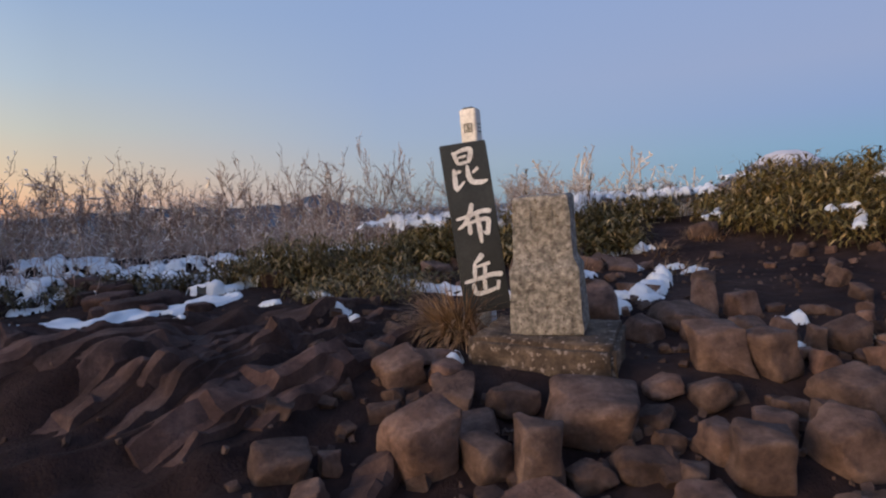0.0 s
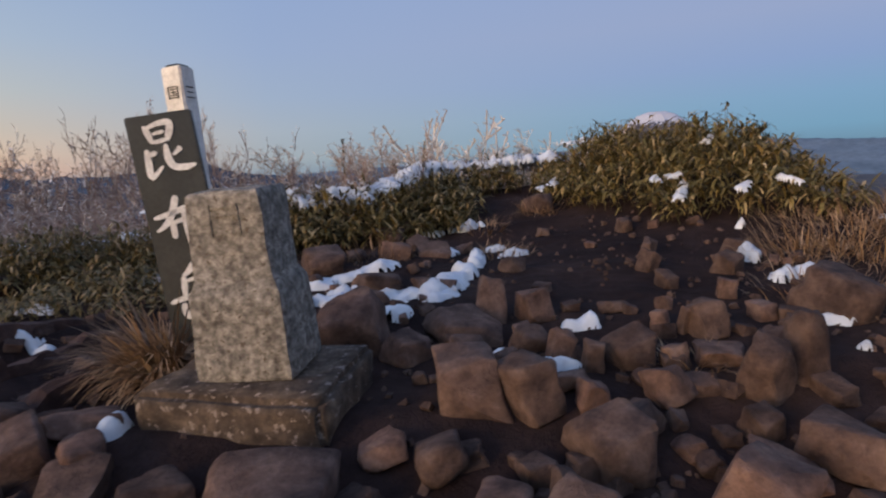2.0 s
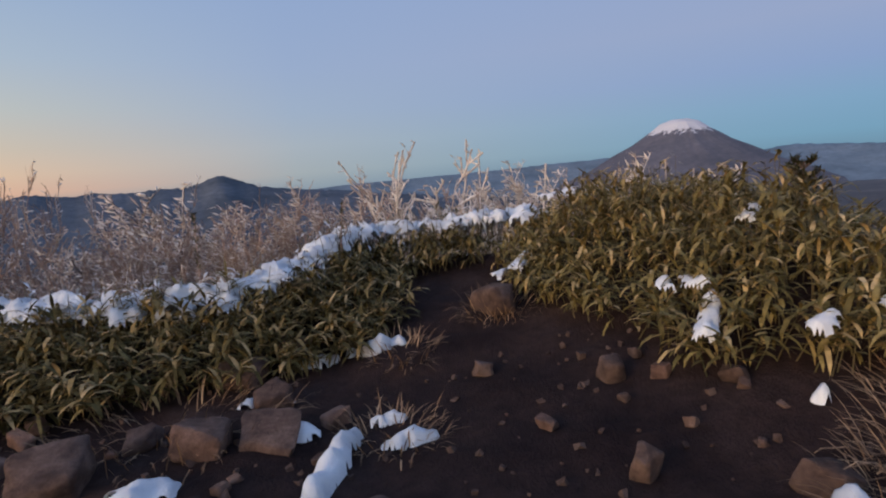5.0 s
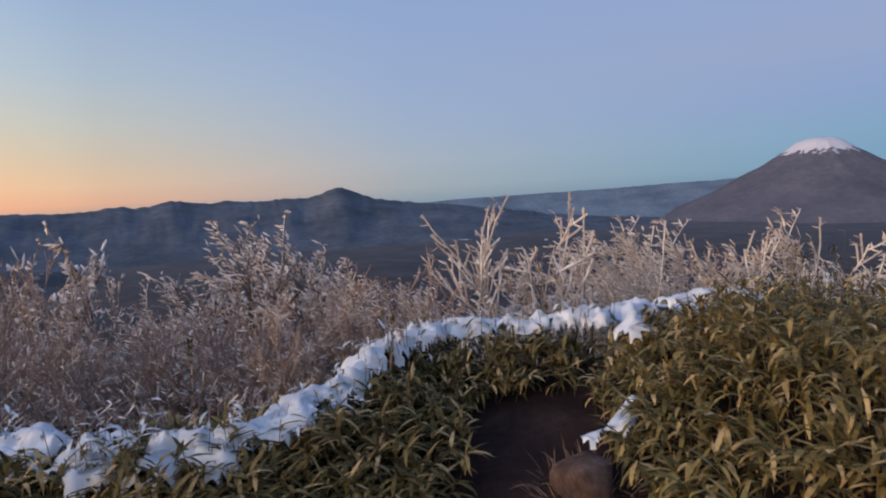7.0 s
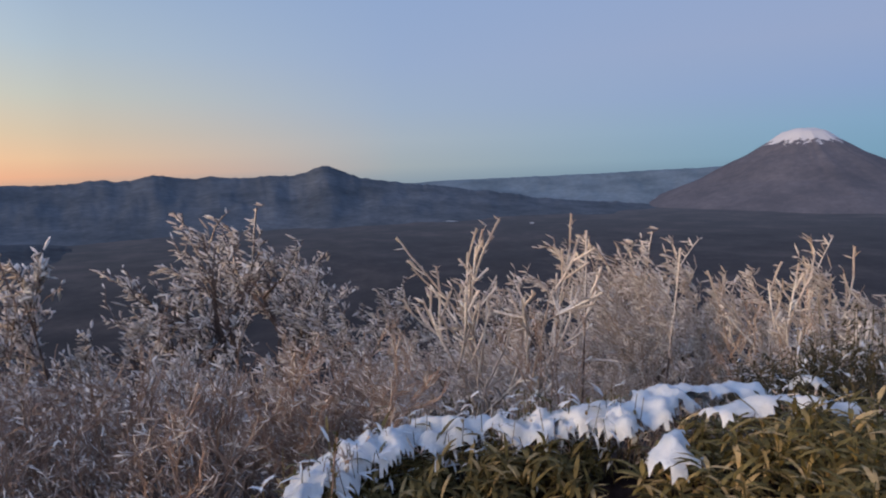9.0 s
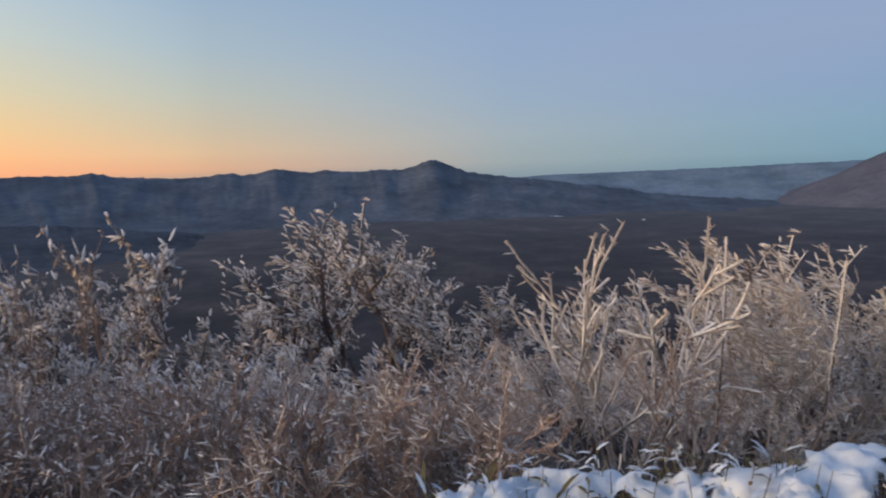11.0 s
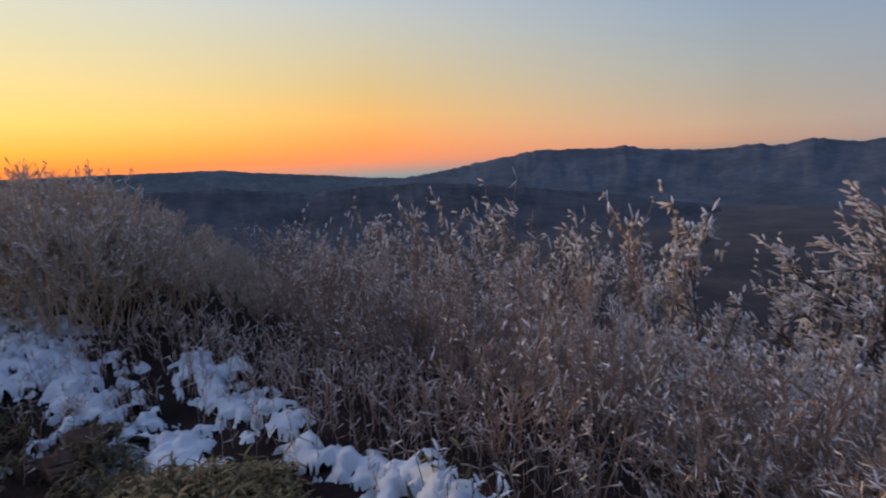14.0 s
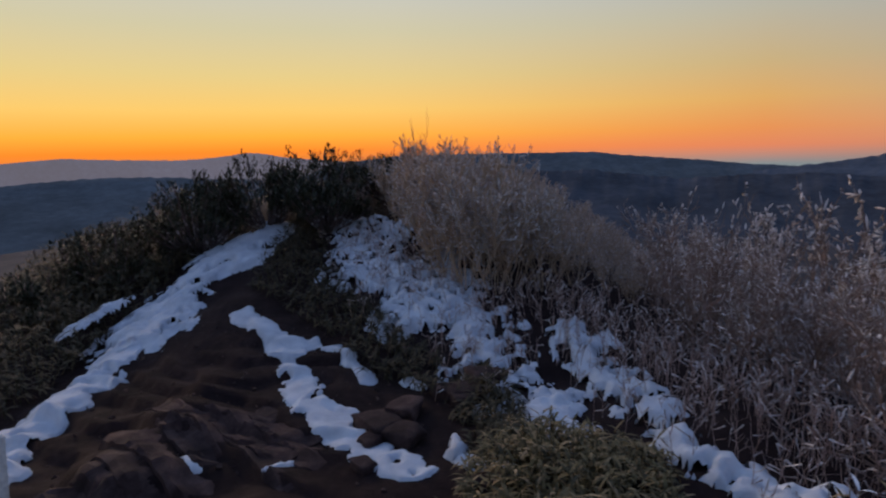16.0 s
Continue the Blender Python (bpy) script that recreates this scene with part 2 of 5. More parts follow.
# brown twigs with the gold of the sunset put into their colour
SUNSET_TWIG = mat_rimed_bark("sunset_lit_twig", (0.34, 0.235, 0.15), (0.66, 0.48, 0.32), 0.15)
RIME = mat_island("rime_ice", [(0.0, (0.36, 0.3, 0.265)), (0.5, (0.58, 0.51, 0.465)), (1.0, (0.87, 0.81, 0.76))], 0.7, 0.3, 20.0)


# ---- mesh helpers ----
def link_mesh(name, verts, faces, mat, parent=None, label="", smooth=False):
    me = bpy.data.meshes.new(name)
    me.from_pydata([tuple(v) for v in verts], [], [tuple(f) for f in faces])
    me.materials.append(mat)
    if smooth:
        me.shade_smooth()
    me.update()
    ob = new(name, me)
    if parent is not None:
        ob.parent = parent
    return tagged(ob, label)


def part(name, bm, mat, parent=None, label="", smooth=False):
    me = bpy.data.meshes.new(name)
    bm.normal_update()
    bm.to_mesh(me)
    bm.free()
    me.materials.append(mat)
    if smooth:
        me.shade_smooth()
    ob = new(name, me)
    if parent is not None:
        ob.parent = parent
    return tagged(ob, label)


def empty(name, m, label, category, group=""):
    e = new(name)
    e.empty_display_size = 0.1
    e.matrix_world = m
    return tagged(e, label, category, group)


def smooth01(a, z, v):
    t = np.clip((v - a) / (z - a), 0, 1)
    return t * t * (3 - 2 * t)


def soft(d, k=1.0):
    d = np.maximum(d, 0)
    return d * d / (d + k)


LAT = np.random.RandomState(5).rand(64, 64)


def value_noise(x, y):
    """Smooth periodic noise, 0..1."""
    xi, yi = np.floor(x).astype(int), np.floor(y).astype(int)
    fx, fy = x - xi, y - yi
    fx, fy = fx * fx * (3 - 2 * fx), fy * fy * (3 - 2 * fy)
    g = lambda a, b: LAT[a % 64, b % 64]
    return (g(xi, yi) * (1 - fx) + g(xi + 1, yi) * fx) * (1 - fy) + (g(xi, yi + 1) * (1 - fx) + g(xi + 1, yi + 1) * fx) * fy


def fbm(x, y, octaves=4):
    s, a, t = 0.0, 1.0, 0.0
    for k in range(octaves):
        s = s + a * value_noise(x * 2 ** k + 11.3 * k, y * 2 ** k + 5.7 * k)
        t, a = t + a, a * 0.5
    return s / t


# ---- the ground ----
def north_edge(x):
    return 6.15 + 1.0 * smooth01(0.8, 1.9, x) - 0.5 * smooth01(-2.0, -4.5, x)


def ground_height(x, y):
    x, y = np.asarray(x, float), np.asarray(y, float)
    z = 0.16 + 0.261 * np.clip(y, -3, 2.3) + 0.045 * (np.clip(y, 2.3, 5) - 2.3) + 0.12 * np.clip(y - 5, 0, 2)
    z = z + 0.16 * smooth01(-0.2, -1.6, x) * smooth01(3.0, 1.0, y)
    z = z + 0.3 * np.exp(-(((x - 4.0) / 1.0) ** 2 + ((y - 5.3) / 1.35) ** 2))
    z = z + 0.27 * np.clip(soft(-x - 2.8, 0.8), 0, 5.5) * smooth01(7.6, 4.2, y)
    z = z - 0.5 * soft(y - north_edge(x), 1.0)
    z = z - 0.4 * soft(x - 4.7, 1.5) - 0.35 * soft(-2.0 - y, 2.0) - 0.35 * soft(-x - 10, 2.0)
    z = z + 0.14 * np.exp(-(((x + 1.75) / 0.75) ** 2 + ((y - 2.5) / 0.34) ** 2))
    # upturned beds of rock, west of the marker
    across = (x * 0.9 - y * 0.43) * 3.0 + 3.0 * fbm(x * 0.9 + 3, y * 0.9, 3)
    beds = smooth01(-0.25, -0.7, x) * smooth01(-4.4, -3.4, x) * smooth01(0.4, 1.0, y) * smooth01(4.0, 3.3, y)
    step = across - np.floor(across)
    z = z + beds * (0.09 * step * smooth01(1.0, 0.8, step) + 0.12 * (fbm(x * 3 + 40, y * 3, 3) - 0.5))
    z = z + 0.12 * (fbm(x * 1.1, y * 1.1) - 0.5) + 0.05 * (fbm(x * 4.5 + 9, y * 4.5) - 0.5)
    r = np.hypot(x - 1, y - 4)
    hills = -235 + 30 * (fbm(x / 420 + 3, y / 420 + 8, 5) - 0.5) * smooth01(250, 900, r) + 60 * smooth01(4000, 4900, r)
    return np.maximum(z, hills)


def make_ground():
    radii = list(np.arange(0, 6.0, 0.05)) + list(np.arange(6.0, 9.01, 0.1))
    while radii[-1] < 4900:
        radii.append(radii[-1] * 1.062)
    n = 400
    ang = np.linspace(0, 2 * math.pi, n, endpoint=False)
    verts, faces = [], []
    for k, r in enumerate(radii):
        x, y = 1 + r * np.cos(ang), 4 + r * np.sin(ang)
        verts += list(zip(x, y, ground_height(x, y)))
        if k:
            a, b = (k - 1) * n, k * n
            faces += [(a + i, b + i, b + (i + 1) % n, a + (i + 1) % n) for i in range(n)]
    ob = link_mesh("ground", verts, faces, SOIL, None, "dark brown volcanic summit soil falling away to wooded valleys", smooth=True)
    tagged(ob, category="ground", kind="structure")


make_ground()


# ---- distant mountains ----
def azimuth_point(az, r):
    return 1.0 - r * math.sin(radians(az)), 4.0 + r * math.cos(radians(az))


def height_at(el, r):
    return 2.4 + r * math.tan(radians(el))


def ridge_range(name, az0, az1, r, level, bumps, mat, label, depth=1150, rough=0.26, seed=0, spurs=0.3):
    """A mountain range between two azimuths. level: (azimuth, elevation) of its crest; bumps: (azimuth, degrees, width)."""
    az = np.arange(az0, az1, 0.16)
    crest = np.interp(az, [p[0] for p in level], [p[1] for p in level])
    for a, hgt, w in bumps:
        crest = crest + hgt * np.exp(-np.abs((az - a) / w) ** 1.6)
    teeth = rough * (fbm(az * 0.9 + seed, az * 0 + seed, 4) - 0.5) + 0.7 * rough * (fbm(az * 2.7 + seed, az * 0 + 9, 3) - 0.5)
    s = np.linspace(-1, 1, 33)
    verts, faces = [], []
    for i, a in enumerate(az):
        for j, q in enumerate(s):
            rr = r + depth * q
            x, y = azimuth_point(a, rr)
            top, floor = height_at(crest[i], r), -255.0
            spur = 1 + spurs * (fbm(a * 0.55 + q * 2.2 + seed, q * 3.5 - a * 0.2 + 40, 4) - 0.5) * min(1.0, abs(q) * 3)
            rise = max(0.0, (1 - abs(q) ** 0.8))
            verts.append((x, y, floor + (top - floor) * rise * spur + (height_at(crest[i] + teeth[i], r) - top) * rise ** 6))
    n = len(s)
    for i in range(len(az) - 1):
        for j in range(n - 1):
            faces.append((i * n + j, (i + 1) * n + j, (i + 1) * n + j + 1, i * n + j + 1))
    ob = link_mesh(name, verts, faces, mat, None, label, smooth=True)
    return tagged(ob, category="mountain range", kind="structure")


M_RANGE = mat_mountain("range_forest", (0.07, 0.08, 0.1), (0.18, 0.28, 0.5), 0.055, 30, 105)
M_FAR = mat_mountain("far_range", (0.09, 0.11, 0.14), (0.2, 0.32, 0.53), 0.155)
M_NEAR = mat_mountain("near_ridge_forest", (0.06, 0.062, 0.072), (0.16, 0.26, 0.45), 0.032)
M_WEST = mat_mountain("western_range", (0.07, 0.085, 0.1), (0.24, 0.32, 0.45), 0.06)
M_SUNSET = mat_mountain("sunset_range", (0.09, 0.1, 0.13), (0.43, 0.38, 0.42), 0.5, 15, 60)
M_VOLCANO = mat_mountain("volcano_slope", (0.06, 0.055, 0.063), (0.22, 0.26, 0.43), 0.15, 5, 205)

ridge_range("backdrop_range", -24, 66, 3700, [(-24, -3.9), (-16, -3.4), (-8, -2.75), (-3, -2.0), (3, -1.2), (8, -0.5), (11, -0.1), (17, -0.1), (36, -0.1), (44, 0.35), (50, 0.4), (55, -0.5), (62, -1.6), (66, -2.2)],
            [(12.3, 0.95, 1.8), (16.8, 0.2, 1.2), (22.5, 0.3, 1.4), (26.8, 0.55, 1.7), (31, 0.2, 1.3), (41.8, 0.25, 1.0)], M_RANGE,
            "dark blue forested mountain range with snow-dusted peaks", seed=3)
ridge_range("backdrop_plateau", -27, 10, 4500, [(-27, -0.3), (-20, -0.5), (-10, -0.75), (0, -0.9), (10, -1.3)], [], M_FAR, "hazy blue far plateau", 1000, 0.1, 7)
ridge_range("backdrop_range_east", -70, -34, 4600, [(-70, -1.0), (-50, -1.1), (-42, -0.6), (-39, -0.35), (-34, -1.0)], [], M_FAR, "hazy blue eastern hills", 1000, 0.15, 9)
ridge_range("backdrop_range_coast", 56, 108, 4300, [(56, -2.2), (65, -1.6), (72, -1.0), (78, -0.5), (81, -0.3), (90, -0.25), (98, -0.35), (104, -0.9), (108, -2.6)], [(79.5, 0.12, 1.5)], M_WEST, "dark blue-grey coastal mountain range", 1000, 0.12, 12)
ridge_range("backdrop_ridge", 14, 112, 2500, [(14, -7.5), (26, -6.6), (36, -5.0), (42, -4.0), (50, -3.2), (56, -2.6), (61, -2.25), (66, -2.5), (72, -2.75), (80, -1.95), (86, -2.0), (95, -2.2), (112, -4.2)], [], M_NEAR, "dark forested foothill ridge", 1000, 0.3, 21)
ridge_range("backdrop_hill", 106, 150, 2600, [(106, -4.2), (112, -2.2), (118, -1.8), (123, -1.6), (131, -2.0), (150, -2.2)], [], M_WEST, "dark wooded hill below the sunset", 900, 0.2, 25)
ridge_range("backdrop_range_sunset", 101, 160, 4750, [(101, -1.0), (106, -0.5), (118, -0.35), (126, 0.0), (131, -0.3), (160, -0.4)], [(111.5, 0.65, 3.2)], M_SUNSET, "snowy massif on the sunset horizon, paled by painted haze", 150, 0.1, 31)


def volcano():
    r0, az0 = 4000.0, -30.2
    cx, cy = azimuth_point(az0, r0)
    deg = r0 * math.tan(radians(1))
    prof_d = [0, 0.7, 1.6, 2.6, 4.2, 5.9, 8, 10.5, 14]
    prof_h = [2.46, 2.56, 2.26, 1.5, 0.5, -0.35, -1.5, -2.5, -3.9]
    verts, faces, n = [], [], 240
    rings = np.linspace(0, 14, 90)
    ang = np.linspace(0, 2 * math.pi, n, endpoint=False)
    for k, d in enumerate(rings):
        gully = (fbm(np.cos(ang) * 5 + 20, np.sin(ang) * 5 + 20, 5) - 0.5) * 0.42 * smooth01(0.6, 4, d) * smooth01(14, 7, d)
        el = np.interp(d, prof_d, prof_h) + gully + 0.1 * (fbm(np.cos(ang) * d + 30, np.sin(ang) * d + 30, 3) - 0.5)
        for a, e in zip(ang, el):
            verts.append((cx + d * deg * math.cos(a), cy + d * deg * math.sin(a), height_at(e, r0)))
        if k:
            p, q = (k - 1) * n, k * n
            faces += [(p + i, q + i, q + (i + 1) % n, p + (i + 1) % n) for i in range(n)]
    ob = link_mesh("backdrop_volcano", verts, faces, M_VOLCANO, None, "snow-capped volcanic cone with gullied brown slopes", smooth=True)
    tagged(ob, category="volcano", kind="structure")


volcano()


# ---- the summit monument ----
def box_bm(w, d, h, bevel=0.01, taper=0.0, jitter=0.0, seed=1, cuts=0):
    """An upright block standing on z = 0, its top narrowed by taper, its faces uneven."""
    bm = bmesh.new()
    bmesh.ops.create_cube(bm, size=1)
    for v in bm.verts:
        k = 1 - taper * (v.co.z + 0.5)
        v.co = Vector((v.co.x * w * k, v.co.y * d * k, (v.co.z + 0.5) * h))
    bmesh.ops.bevel(bm, geom=list(bm.edges), offset=bevel, segments=2, affect="EDGES")
    if cuts:
        bmesh.ops.subdivide_edges(bm, edges=list(bm.edges), cuts=cuts, use_grid_fill=True)
    if jitter:
        for v in bm.verts:
            p = v.co * 9 + Vector((seed * 7.1, seed * 3.3, 0))
            v.co += noise.noise_vector(p) * jitter + noise.noise_vector(p * 3.1) * jitter * 0.5
    return bm


def marker_stone_bm():
    """The marker: a broad rough foot that draws in at a soft shoulder to a narrower dressed head."""
    bm = bmesh.new()
    rings, n = [], 9
    prof = [(0.0, 0.308), (0.02, 0.316), (0.08, 0.31), (0.15, 0.302), (0.22, 0.3), (0.275, 0.296), (0.297, 0.272), (0.32, 0.252), (0.42, 0.246), (0.5, 0.243), (0.562, 0.24), (0.578, 0.234), (0.586, 0.218)]
    for z, w in prof:
        ring = []
        for k in range(4 * n):
            side, f = divmod(k, n)
            u = f / n - 0.5
            x, y = ((u, -0.5), (0.5, u), (-u, 0.5), (-0.5, -u))[side]
            q = Vector((x, y, 0))
            edge = max(0, (abs(x) + abs(y) - 0.93)) * 0.35
            q *= 1 - edge
            p = Vector((q.x * w, q.y * w * 0.88, z))
            p += noise.noise_vector(p * 16) * 0.006 + noise.noise_vector(p * 45) * (0.004 if z < 0.3 else 0.0025)
            ring.append(bm.verts.new(p))
        rings.append(ring)
    for a, b in zip(rings, rings[1:]):
        for k in range(4 * n):
            bm.faces.new((a[k], a[(k + 1) % (4 * n)], b[(k + 1) % (4 * n)], b[k]))
    bm.faces.new(rings[-1])
    bm.faces.new(rings[0][::-1])
    return bm


def monument():
    m = empty("stone_monument", pose(0.452, 2.565, 0.905, 1.5, -1.5, -18), "weathered grey granite summit marker stone on a square plinth", "monument")
    part("shaft", marker_stone_bm(), GRANITE, m, smooth=True).data.set_sharp_from_angle(angle=radians(34))
    # worn carving on the face: shallow bars in a sunk panel
    for x, z, w, h in ((0, 0.535, 0.10, 0.008), (0, 0.51, 0.13, 0.008), (-0.045, 0.45, 0.01, 0.1), (0.045, 0.45, 0.01, 0.1), (0, 0.4, 0.09, 0.008), (0, 0.455, 0.07, 0.008)):
        bm = box_bm(w, 0.006, h, 0.002)
        bmesh.ops.translate(bm, verts=list(bm.verts), vec=(x, -0.1085, z))
        part("carved_stroke", bm, GRANITE, m, "worn carved stroke")
    p = empty("stone_plinth", pose(0.445, 2.57, 0.708, 1.0, 1.5, -21), "square brown stone plinth resting on rubble", "plinth")
    part("slab", box_bm(0.62, 0.5, 0.192, 0.02, 0.02, 0.012, 9, 6), PLINTH, p, smooth=True)


monument()


def ribbon(points, widths, depth, origin, size):
    """A brush stroke: a flat raised ribbon through the points, with changing width. Units of the character's box."""
    bm = bmesh.new()
    pts = [Vector((origin[0] + (px - 0.5) * size, 0, origin[1] + (py - 0.5) * size)) for px, py in points]
    dense, wid = [], []
    for k in range(len(pts) - 1):
        for s in range(5):
            t = s / 5
            p0, p1, p2, p3 = pts[max(k - 1, 0)], pts[k], pts[k + 1], pts[min(k + 2, len(pts) - 1)]
            dense.append(0.5 * ((2 * p1) + (p2 - p0) * t + (2 * p0 - 5 * p1 + 4 * p2 - p3) * t * t + (3 * p1 - p0 - 3 * p2 + p3) * t ** 3))
            wid.append(widths[k] + (widths[k + 1] - widths[k]) * t)
    dense.append(pts[-1])
    wid.append(widths[-1])
    rows = []
    for k, p in enumerate(dense):
        d = (dense[min(k + 1, len(dense) - 1)] - dense[max(k - 1, 0)])
        d = d.normalized() if d.length > 1e-6 else Vector((1, 0, 0))
        nrm = Vector((-d.z, 0, d.x)) * wid[k] * size * 0.5
        ends = 0.35 if k in (0, len(dense) - 1) else 1
        rows.append([bm.verts.new(p + nrm * ends + Vector((0, -depth, 0))), bm.verts.new(p - nrm * ends + Vector((0, -depth, 0))),
                     bm.verts.new(p - nrm * ends), bm.verts.new(p + nrm * ends)])
    for a, b in zip(rows, rows[1:]):
        for i in range(4):
            bm.faces.new((a[i], b[i], b[(i + 1) % 4], a[(i + 1) % 4]))
    bm.faces.new(rows[0])
    bm.faces.new(rows[-1][::-1])
    bmesh.ops.recalc_face_normals(bm, faces=list(bm.faces))
    return bm


BRUSH_UPPER = [  # the first character of the board
    ([(0.22, 0.97), (0.27, 0.85), (0.32, 0.64)], [0.04, 0.11, 0.06]),
    ([(0.25, 0.92), (0.5, 0.99), (0.66, 0.97), (0.62, 0.78), (0.56, 0.66)], [0.05, 0.1, 0.12, 0.12, 0.06]),
    ([(0.34, 0.81), (0.55, 0.84)], [0.05, 0.07]),
    ([(0.33, 0.66), (0.56, 0.69)], [0.07, 0.08]),
    ([(0.14, 0.42), (0.36, 0.49)], [0.05, 0.1]),
    ([(0.2, 0.56), (0.19, 0.3), (0.2, 0.06), (0.42, 0.24)], [0.07, 0.12, 0.1, 0.04]),
    ([(0.78, 0.52), (0.62, 0.4)], [0.11, 0.04]),
    ([(0.53, 0.62), (0.53, 0.36), (0.6, 0.2), (0.8, 0.16), (0.97, 0.19)], [0.06, 0.13, 0.12, 0.12, 0.05]),
]
BRUSH_MIDDLE = [
    ([(0.04, 0.63), (0.35, 0.68), (0.7, 0.76), (0.96, 0.74)], [0.07, 0.1, 0.11, 0.13]),
    ([(0.5, 1.0), (0.4, 0.72), (0.25, 0.5), (0.05, 0.38)], [0.11, 0.13, 0.11, 0.04]),
    ([(0.36, 0.56), (0.35, 0.2)], [0.1, 0.12]),
    ([(0.37, 0.5), (0.62, 0.55), (0.84, 0.54), (0.82, 0.34), (0.78, 0.18), (0.68, 0.26)], [0.07, 0.09, 0.12, 0.12, 0.1, 0.04]),
    ([(0.58, 0.72), (0.6, 0.3), (0.6, -0.05)], [0.09, 0.13, 0.06]),
]
BRUSH_LOWER = [
    ([(0.56, 1.02), (0.48, 0.92), (0.32, 0.8)], [0.12, 0.12, 0.05]),
    ([(0.34, 0.82), (0.32, 0.62), (0.3, 0.46)], [0.07, 0.11, 0.07]),
    ([(0.36, 0.72), (0.6, 0.76), (0.72, 0.78)], [0.06, 0.08, 0.08]),
    ([(0.58, 0.74), (0.55, 0.48)], [0.09, 0.1]),
    ([(0.03, 0.38), (0.4, 0.44), (0.7, 0.49), (0.98, 0.47)], [0.08, 0.1, 0.11, 0.13]),
    ([(0.52, 0.44), (0.51, 0.14)], [0.1, 0.1]),
    ([(0.25, 0.34), (0.28, 0.1), (0.55, 0.1), (0.8, 0.16)], [0.09, 0.12, 0.1, 0.08]),
    ([(0.86, 0.34), (0.8, 0.1)], [0.1, 0.07]),
]


def sign_board():
    s = empty("summit_sign", pose(0.203, 2.945, 0.915, -6.0, -6.0, 2), "dark grey wooden board with white brush lettering on a post", "sign")
    part("board", box_bm(0.236, 0.032, 0.865, 0.005, 0.0, 0.0015, 3, 3), SIGN, s)
    for strokes, z, size in ((BRUSH_UPPER, 0.725, 0.21), (BRUSH_MIDDLE, 0.455, 0.2), (BRUSH_LOWER, 0.185, 0.21)):
        for pts, wid in strokes:
            part("brush_stroke", ribbon(pts, wid, 0.021, (0.0, z), size), INK_WHITE, s, "white painted brush stroke")


sign_board()


def lettering(name, text, size, parent, m, mat, label):
    cu = bpy.data.curves.new(name, "FONT")
    cu.body, cu.size, cu.align_x, cu.align_y, cu.extrude = text, size, "CENTER", "CENTER", 0.0015
    ob = new(name, cu)
    me = bpy.data.meshes.new_from_object(ob.evaluated_get(bpy.context.evaluated_depsgraph_get()))
    bpy.data.objects.remove(ob)
    me.materials.clear()
    me.materials.append(mat)
    ob = new(name, me)
    ob.parent = parent
    ob.matrix_local = m
    return tagged(ob, label)


def survey_post():
    p = empty("survey_post", pose(0.21, 3.125, 0.72, -1.5, -3.0, -24), "white painted square survey post with dark lettering behind the sign", "post")
    w, h = 0.088, 1.24
    bm = box_bm(w, w, h, 0.006)
    part("shaft", bm, POST_WHITE, p)
    cap = box_bm(w * 0.82, w * 0.82, 0.012, 0.004, 0.2)
    bmesh.ops.translate(cap, verts=list(cap.verts), vec=(0.0, 0.0, h - 0.002))
    part("cap", cap, INK_BLACK, p, "small dark top")
    lettering("front_lettering", "国", 0.055, p, pose(0, -w / 2 - 0.001, h - 0.105, 90, 0, 0), INK_BLACK, "dark lettering")
    lettering("side_lettering", "三", 0.06, p, pose(w / 2 + 0.001, 0, h - 0.105, 90, 0, 90), INK_BLACK, "dark lettering")


survey_post()


# ---- rocks ----
def rock_mesh(name, seed, mat, wear=0.05):
    """A unit block of broken rock: flat cleavage faces, chipped corners, worn arrises."""
    rng = random.Random(seed)
    bm = bmesh.new()
    for sx in (-1, 1):
        for sy in (-1, 1):
            for sz in (-1, 1):
                c = Vector((sx * rng.uniform(0.28, 0.5), sy * rng.uniform(0.26, 0.5), sz * rng.uniform(0.3, 0.5)))
                if rng.random() < 0.5:
                    for axis in range(3):
                        q = c.copy()
                        q[axis] *= rng.uniform(0.3, 0.75)
                        bm.verts.new(q)
                else:
                    bm.verts.new(c)
    bmesh.ops.convex_hull(bm, input=list(bm.verts))
    bmesh.ops.delete(bm, geom=[v for v in bm.verts if not v.link_faces], context="VERTS")
    bmesh.ops.dissolve_limit(bm, angle_limit=radians(9), verts=list(bm.verts), edges=list(bm.edges))
    bmesh.ops.bevel(bm, geom=list(bm.edges), offset=wear, segments=1, affect="EDGES", clamp_overlap=True)
    bmesh.ops.triangulate(bm, faces=list(bm.faces))
    long_edges = [e for e in bm.edges if e.calc_length() > 0.2]
    bmesh.ops.subdivide_edges(bm, edges=long_edges, cuts=2)
    bmesh.ops.triangulate(bm, faces=list(bm.faces))
    for v in bm.verts:
        v.co += noise.noise_vector(v.co * 2.2 + Vector((seed, 0, 0))) * 0.07 + noise.noise_vector(v.co * 6 + Vector((0, seed, 0))) * 0.035
    me = bpy.data.meshes.new(name)
    bm.normal_update()
    bm.to_mesh(me)
    bm.free()
    me.materials.append(mat)
    me.shade_smooth()
    me.set_sharp_from_angle(angle=radians(50))
    return me


ROCK_MESHES = [rock_mesh("rock", 40 + k, ROCK) for k in range(12)]
SLAB_MESHES = [rock_mesh("slab", 70 + k, DARK_ROCK, 0.06) for k in range(6)]


